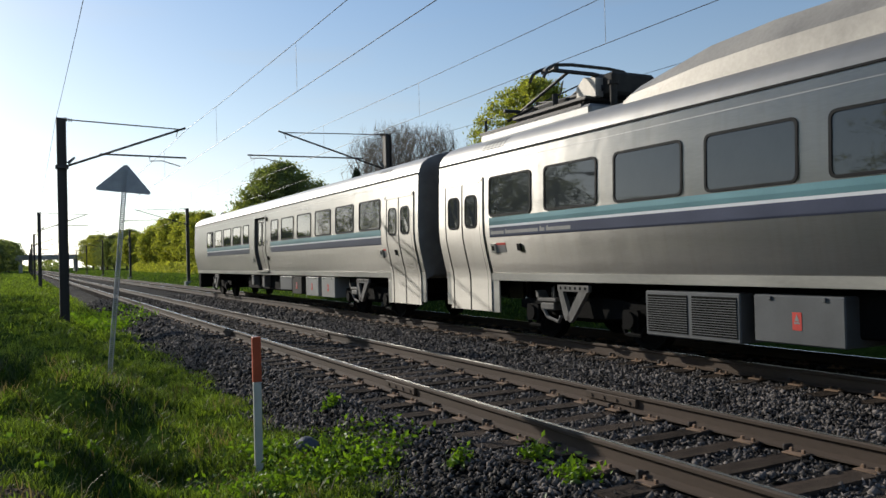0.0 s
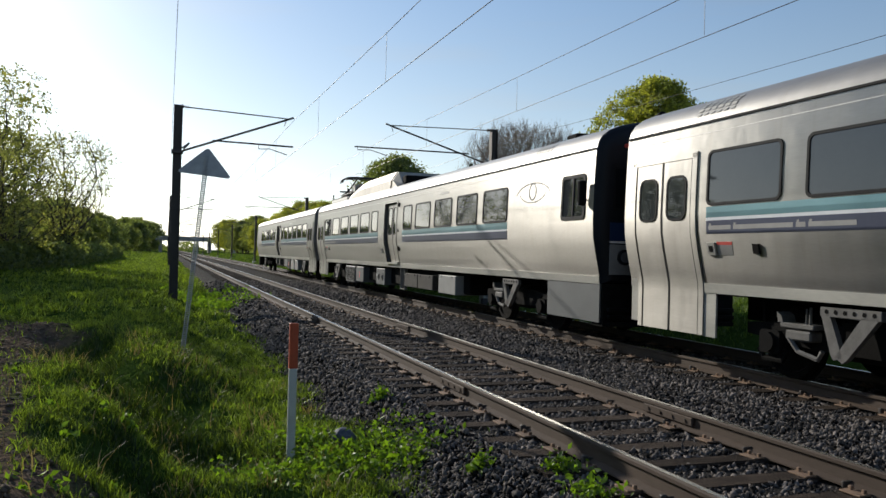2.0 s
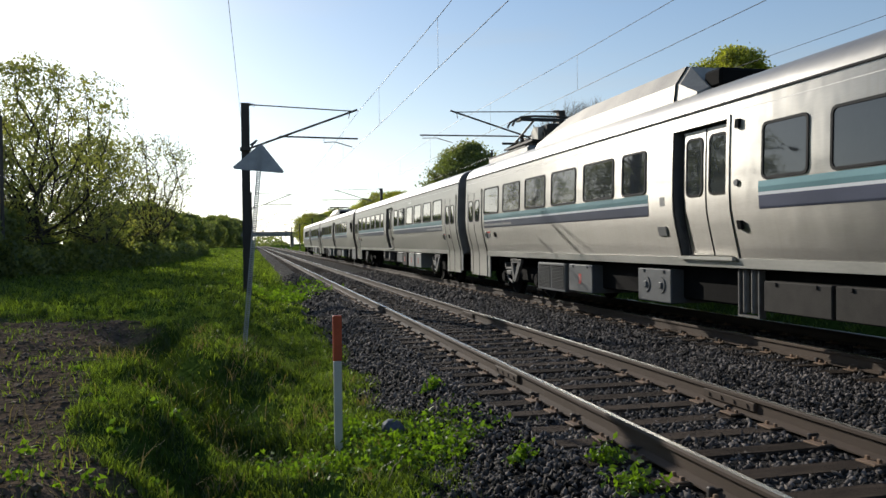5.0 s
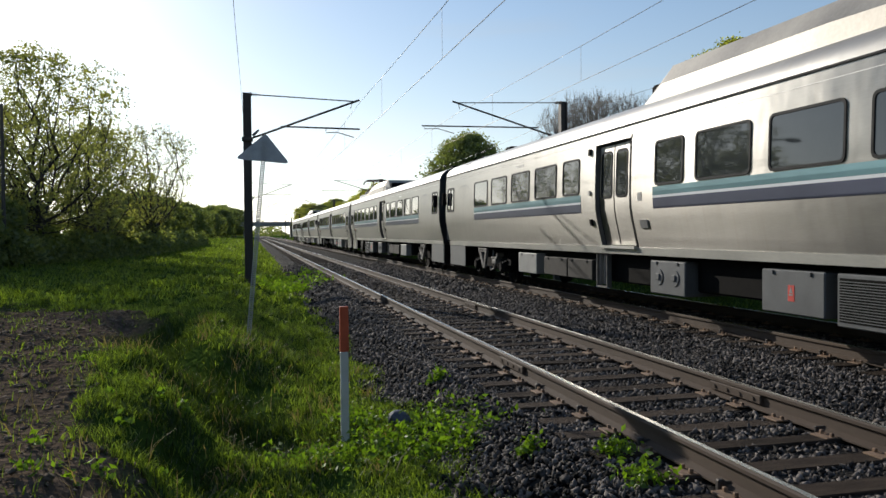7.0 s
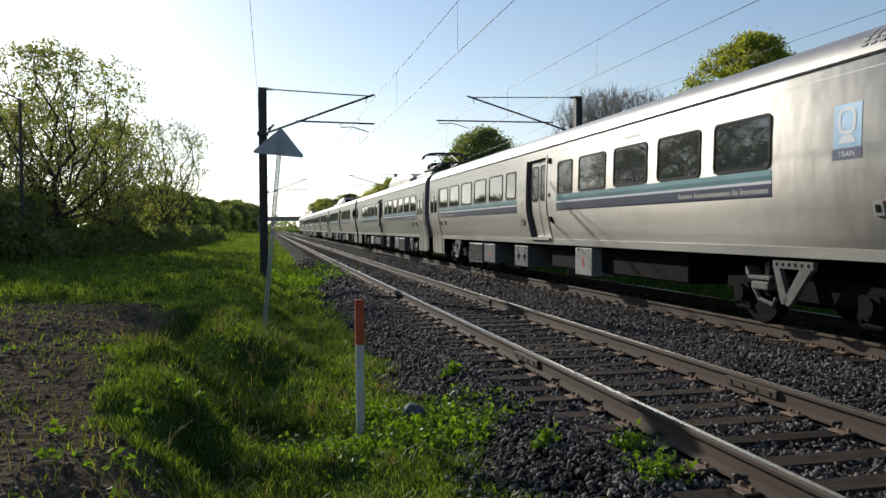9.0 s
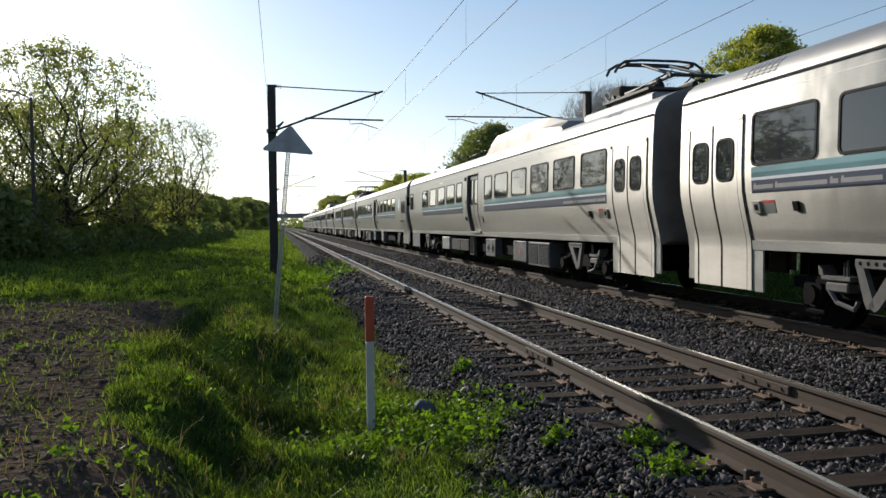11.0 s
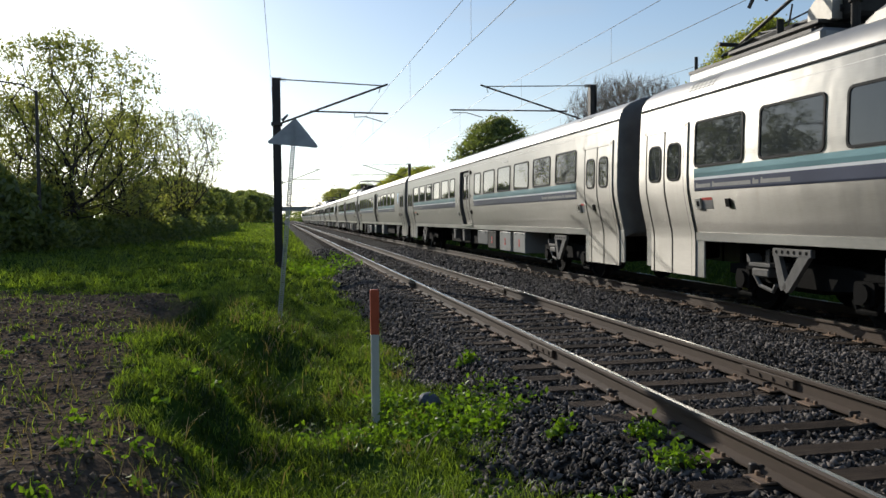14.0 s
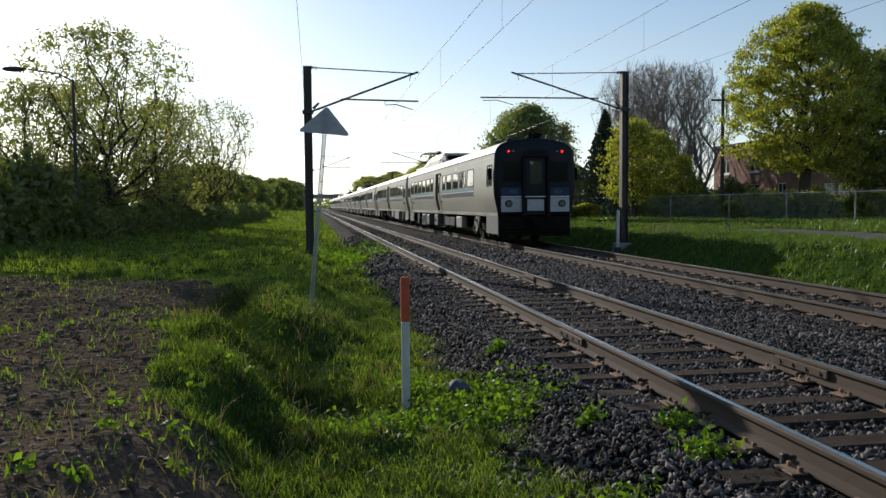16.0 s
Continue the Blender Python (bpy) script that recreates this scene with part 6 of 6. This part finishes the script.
def stones(seed, x0, x1, y0, y1, density, size):
    rng = np.random.default_rng(seed)
    n = int((x1 - x0) * (y1 - y0) * density)
    x, y = rng.uniform(x0, x1, n), rng.uniform(y0, y1, n)
    on_tie = np.zeros(n, bool)
    for c in (CENTRE_1, TRACK_2):
        inside = np.abs(x - c) < 1.27
        ph = np.abs((y + 3.0 + STEP / 2) % STEP - STEP / 2)
        on_tie |= inside & (ph < 0.115) & (rng.uniform(0, 1, n) > 0.05)
        on_tie |= (np.abs(np.abs(x - c) - 0.7525) < 0.10)
    edge = (x < -1.3 + 0.12 * np.sin(y * 2.1)) & (rng.uniform(0, 1, n) > 0.25)
    keep = ~on_tie & ~edge
    x, y = x[keep], y[keep]
    n = len(x)
    inner = np.minimum(np.abs(x - CENTRE_1), np.abs(x - TRACK_2)) < 1.35
    z = ground_z(x, y) + rng.uniform(0.0, 0.03, n) - 0.022 * inner
    base = np.array([(1, 0, 0), (-1, 0, 0), (0, 1, 0), (0, -1, 0), (0, 0, 1), (0, 0, -1)], float)
    tri = np.array([(0, 2, 4), (2, 1, 4), (1, 3, 4), (3, 0, 4), (2, 0, 5), (1, 2, 5), (3, 1, 5), (0, 3, 5)])
    v = base[None] * rng.uniform(0.6, 1.3, (n, 6, 1)) + rng.normal(0, 0.24, (n, 6, 3))
    v *= size * rng.uniform(0.6, 1.35, (n, 1, 1)) * rng.uniform(0.5, 1.45, (n, 1, 3))
    a, b = rng.uniform(0, math.tau, n), rng.uniform(-0.9, 0.9, n)
    ca, sa, cb, sb = np.cos(a), np.sin(a), np.cos(b), np.sin(b)
    vx, vy, vz = v[:, :, 0], v[:, :, 1], v[:, :, 2]
    vy, vz = vy * cb[:, None] - vz * sb[:, None], vy * sb[:, None] + vz * cb[:, None]
    vx, vy = vx * ca[:, None] - vy * sa[:, None], vx * sa[:, None] + vy * ca[:, None]
    v = np.stack([vx + x[:, None], vy + y[:, None], vz + z[:, None]], 2).reshape(-1, 3)
    f = (np.arange(n)[:, None, None] * 6 + tri[None]).reshape(-1, 3)
    return tagged(soup("ballast_stones", v, f, STONE), "loose angular dark-grey crushed ballast stones", "ballast", kind="stuff")


stones(1, -1.6, 7.4, 0.5, 10, 1050, 0.0235)
stones(2, -1.6, 7.4, 10, 20, 560, 0.028)
stones(3, -1.6, 7.4, 20, 42, 100, 0.048)


# ---- grass and weeds ----
def bare_soil(x, y):
    d = 0.97 + np.maximum(0.8 * (x + 4.6 - 1.3 * np.exp(np.minimum(4 - y, 1.5) / 1.7)), 0.25 * (y - 15))
    return d + 0.3 * ripple(x * 0.8, y * 0.8) + 0.22 * ripple(x * 2.7, y * 2.7) + 0.45


def blades(seed, x0, x1, y0, y1, density, tall, wide, mat, label, edge=None, soil=True, clumps=True):
    rng = np.random.default_rng(seed)
    n = int((x1 - x0) * (y1 - y0) * density)
    x, y = rng.uniform(x0, x1, n), rng.uniform(y0, y1, n)
    if clumps:
        m = n * 7 // 10
        cx, cy = rng.uniform(x0, x1, m // 26 + 1), rng.uniform(y0, y1, m // 26 + 1)
        k = rng.integers(0, len(cx), m)
        x[:m], y[:m] = cx[k] + rng.normal(0, 0.075, m), cy[k] + rng.normal(0, 0.075, m)
    keep = np.ones(n, bool)
    if edge is not None:
        keep &= x < edge(y) + rng.normal(0, 0.07, n)
    if soil:
        keep &= (bare_soil(x, y) > 1.42) | (rng.uniform(0, 1, n) < 0.025)
    if clumps:
        # In the gully, fresh grass gives way to blades coloured dark as shade.
        keep &= rng.uniform(0, 1, n) > (np.clip(gully(x, y) * 2.2, 0, 0.93) if mat is GRASS else np.clip(0.8 - gully(x, y) * 2, 0, 0.8) if mat is SHADE_TUFT else 0)
        keep &= (ripple(x * 2.6 + 3, y * 2.2 + 1) > -0.25) | (rng.uniform(0, 1, n) < 0.35)
    x, y = x[keep], y[keep]
    n = len(x)
    z = ground_z(x, y) - 0.01
    h = tall * rng.uniform(0.45, 1.2, n) * (0.75 + 0.55 * (ripple(x * 1.3 + 2, y * 1.3) + 0.4))
    h = np.clip(h, tall * 0.25, tall * 1.7)
    a = rng.uniform(0, math.tau, n)
    lean = rng.uniform(0.15, 1.15, n) * h
    b = rng.uniform(0, math.tau, n)
    dx, dy = np.cos(a) * wide * rng.uniform(0.6, 1.3, n), np.sin(a) * wide * rng.uniform(0.6, 1.3, n)
    lx, ly = np.cos(b) * lean, np.sin(b) * lean
    v = np.stack([np.stack([x - dx, y - dy, z], 1), np.stack([x + dx, y + dy, z], 1),
                  np.stack([x + lx * 0.35 + dx * 0.7, y + ly * 0.35 + dy * 0.7, z + h * 0.6], 1), np.stack([x + lx * 0.35 - dx * 0.7, y + ly * 0.35 - dy * 0.7, z + h * 0.6], 1),
                  np.stack([x + lx, y + ly, z + h * 0.95], 1)], 1).reshape(-1, 3)
    i = np.arange(n)[:, None] * 5
    f = np.concatenate([i + [0, 1, 2], i + [0, 2, 3], i + [3, 2, 4]], 0)
    return tagged(soup("grass", v, f, mat), label, "grass", kind="stuff")


def near_edge(y):
    return -1.45 + 0.45 * np.exp(-((y - 6.2) / 1.3) ** 2) + 0.12 * np.sin(y * 2.1) + 0.4 * np.exp(-((y - 2.5) / 1.5) ** 2)


FRESH = "lush fresh green grass on the bank beside the track"
blades(1, -5.2, -0.8, 1.2, 8.0, 2600, 0.095, 0.0045, GRASS, FRESH, near_edge)
blades(2, -7.5, -0.8, 8.0, 16.0, 1150, 0.115, 0.0065, GRASS, FRESH, near_edge)
blades(3, -14, -0.8, 16.0, 34.0, 190, 0.16, 0.014, GRASS, FRESH, near_edge)
blades(4, -12, -1.0, 34.0, 80.0, 45, 0.2, 0.03, GRASS, FRESH, near_edge, clumps=False)
blades(9, -13, -1.5, 80.0, 260.0, 9, 0.25, 0.09, GRASS, FRESH, near_edge, clumps=False)
blades(10, 7.9, 15, 120, 260, 9, 0.25, 0.09, GRASS_R, "rough verge grass beyond the tracks", None, False, False)
blades(5, -9.0, -3.6, 1.2, 12.0, 70, 0.05, 0.004, STRAW, "dry straw on trodden soil", None, False)
blades(6, 7.6, 13.5, 12, 40, 260, 0.16, 0.013, GRASS_R, "rough verge grass beyond the tracks", None, False)
blades(15, 13.3, 17.3, 31, 40, 170, 0.16, 0.014, GRASS_R, "rough verge grass beyond the tracks", None, False)
blades(7, 17.2, 30, 18, 62, 35, 0.2, 0.025, GRASS_R, "rough verge grass beyond the tracks", None, False, False)
blades(8, 8.0, 14, 40, 120, 30, 0.2, 0.03, GRASS_R, "rough verge grass beyond the tracks", None, False, False)


blades(12, -5.5, -2.0, 2.0, 13.5, 600, 0.15, 0.006, SHADE_TUFT, "tall grass tufts coloured dark as painted shade in the bank hollows", None, True)
blades(13, -4.6, -1.6, 3.0, 13.0, 40, 0.2, 0.005, STRAW, "dry straw among the grass", None, False)


def weeds(seed, places, spread, count, size, tall, label):
    rng = np.random.default_rng(seed)
    pts = []
    for x, y, k in places:
        n = int(count * k)
        px, py = x + rng.normal(0, spread * k, n), y + rng.normal(0, spread * k, n)
        pts.append(np.stack([px, py, ground_z(px, py) + np.abs(rng.normal(0, tall, n)) + 0.02], 1))
    return tagged(leaves_at(rng, np.concatenate(pts), size, "weeds", WEED, None), label, "weeds", kind="stuff")


weeds(1, [(-1.75, 6.3, 1), (-1.45, 6.0, 1), (-1.3, 6.7, 0.8), (-2.3, 5.9, 1), (-1.15, 5.9, 0.8), (-1.9, 7.1, 0.7)], 0.24, 420, 0.028, 0.07, "low broad-leaved green weeds round the marker post")
weeds(2, [(-0.45, 4.0, 0.6), (-0.35, 4.6, 0.5), (-1.2, 3.6, 0.8), (-0.9, 4.9, 0.35), (-0.9, 7.9, 0.4)], 0.14, 300, 0.028, 0.06, "small green weeds in the ballast")
rw = np.random.default_rng(9)
weeds(3, [(float(a), float(b), 0.22) for a, b in zip(rw.uniform(-6.5, -3.4, 26), rw.uniform(3.0, 9.0, 26))], 0.18, 80, 0.03, 0.035, "scattered young weeds on bare soil")
weeds(4, [(-2.0, 27.0, 2.0), (-1.6, 25.0, 1.2), (-1.5, 31.0, 1.5)], 0.4, 300, 0.06, 0.12, "rank weeds at the ballast's edge")


def clods(seed, count):
    rng = np.random.default_rng(seed)
    x, y = rng.uniform(-10.5, -3.0, count), rng.uniform(1.8, 17, count)
    keep = bare_soil(x, y) < 1.5
    x, y = x[keep], y[keep]
    n = len(x)
    base = np.array([(1, 0, 0), (-1, 0, 0), (0, 1, 0), (0, -1, 0), (0, 0, 1), (0, 0, -1)], float)
    tri = np.array([(0, 2, 4), (2, 1, 4), (1, 3, 4), (3, 0, 4), (2, 0, 5), (1, 2, 5), (3, 1, 5), (0, 3, 5)])
    v = (base[None] + rng.normal(0, 0.3, (n, 6, 3))) * np.clip(rng.exponential(0.012, (n, 1, 1)) + 0.006, 0, 0.034) * np.array([1, 1, 0.6])
    v += np.stack([x, y, ground_z(x, y)], 1)[:, None]
    f = (np.arange(n)[:, None, None] * 6 + tri[None]).reshape(-1, 3)
    tagged(soup("soil_clods", v.reshape(-1, 3), f, CLOD), "crumbly dry clods on trodden bare soil", "soil", kind="stuff")


clods(3, 26000)
blades(11, -10, -3.0, 2.0, 15.0, 60, 0.08, 0.006, GRASS, "thin grass on trodden bare soil", None, False)


def motions():
    times = [0.5 * i for i in range(33)]
    for ob, front, turned in TRAIN:
        walk(ob, [(t, pose(TRACK_2, gap_at(t) + front, 0, 0, 0, 180 if turned else 0)) for t in times])


motions()
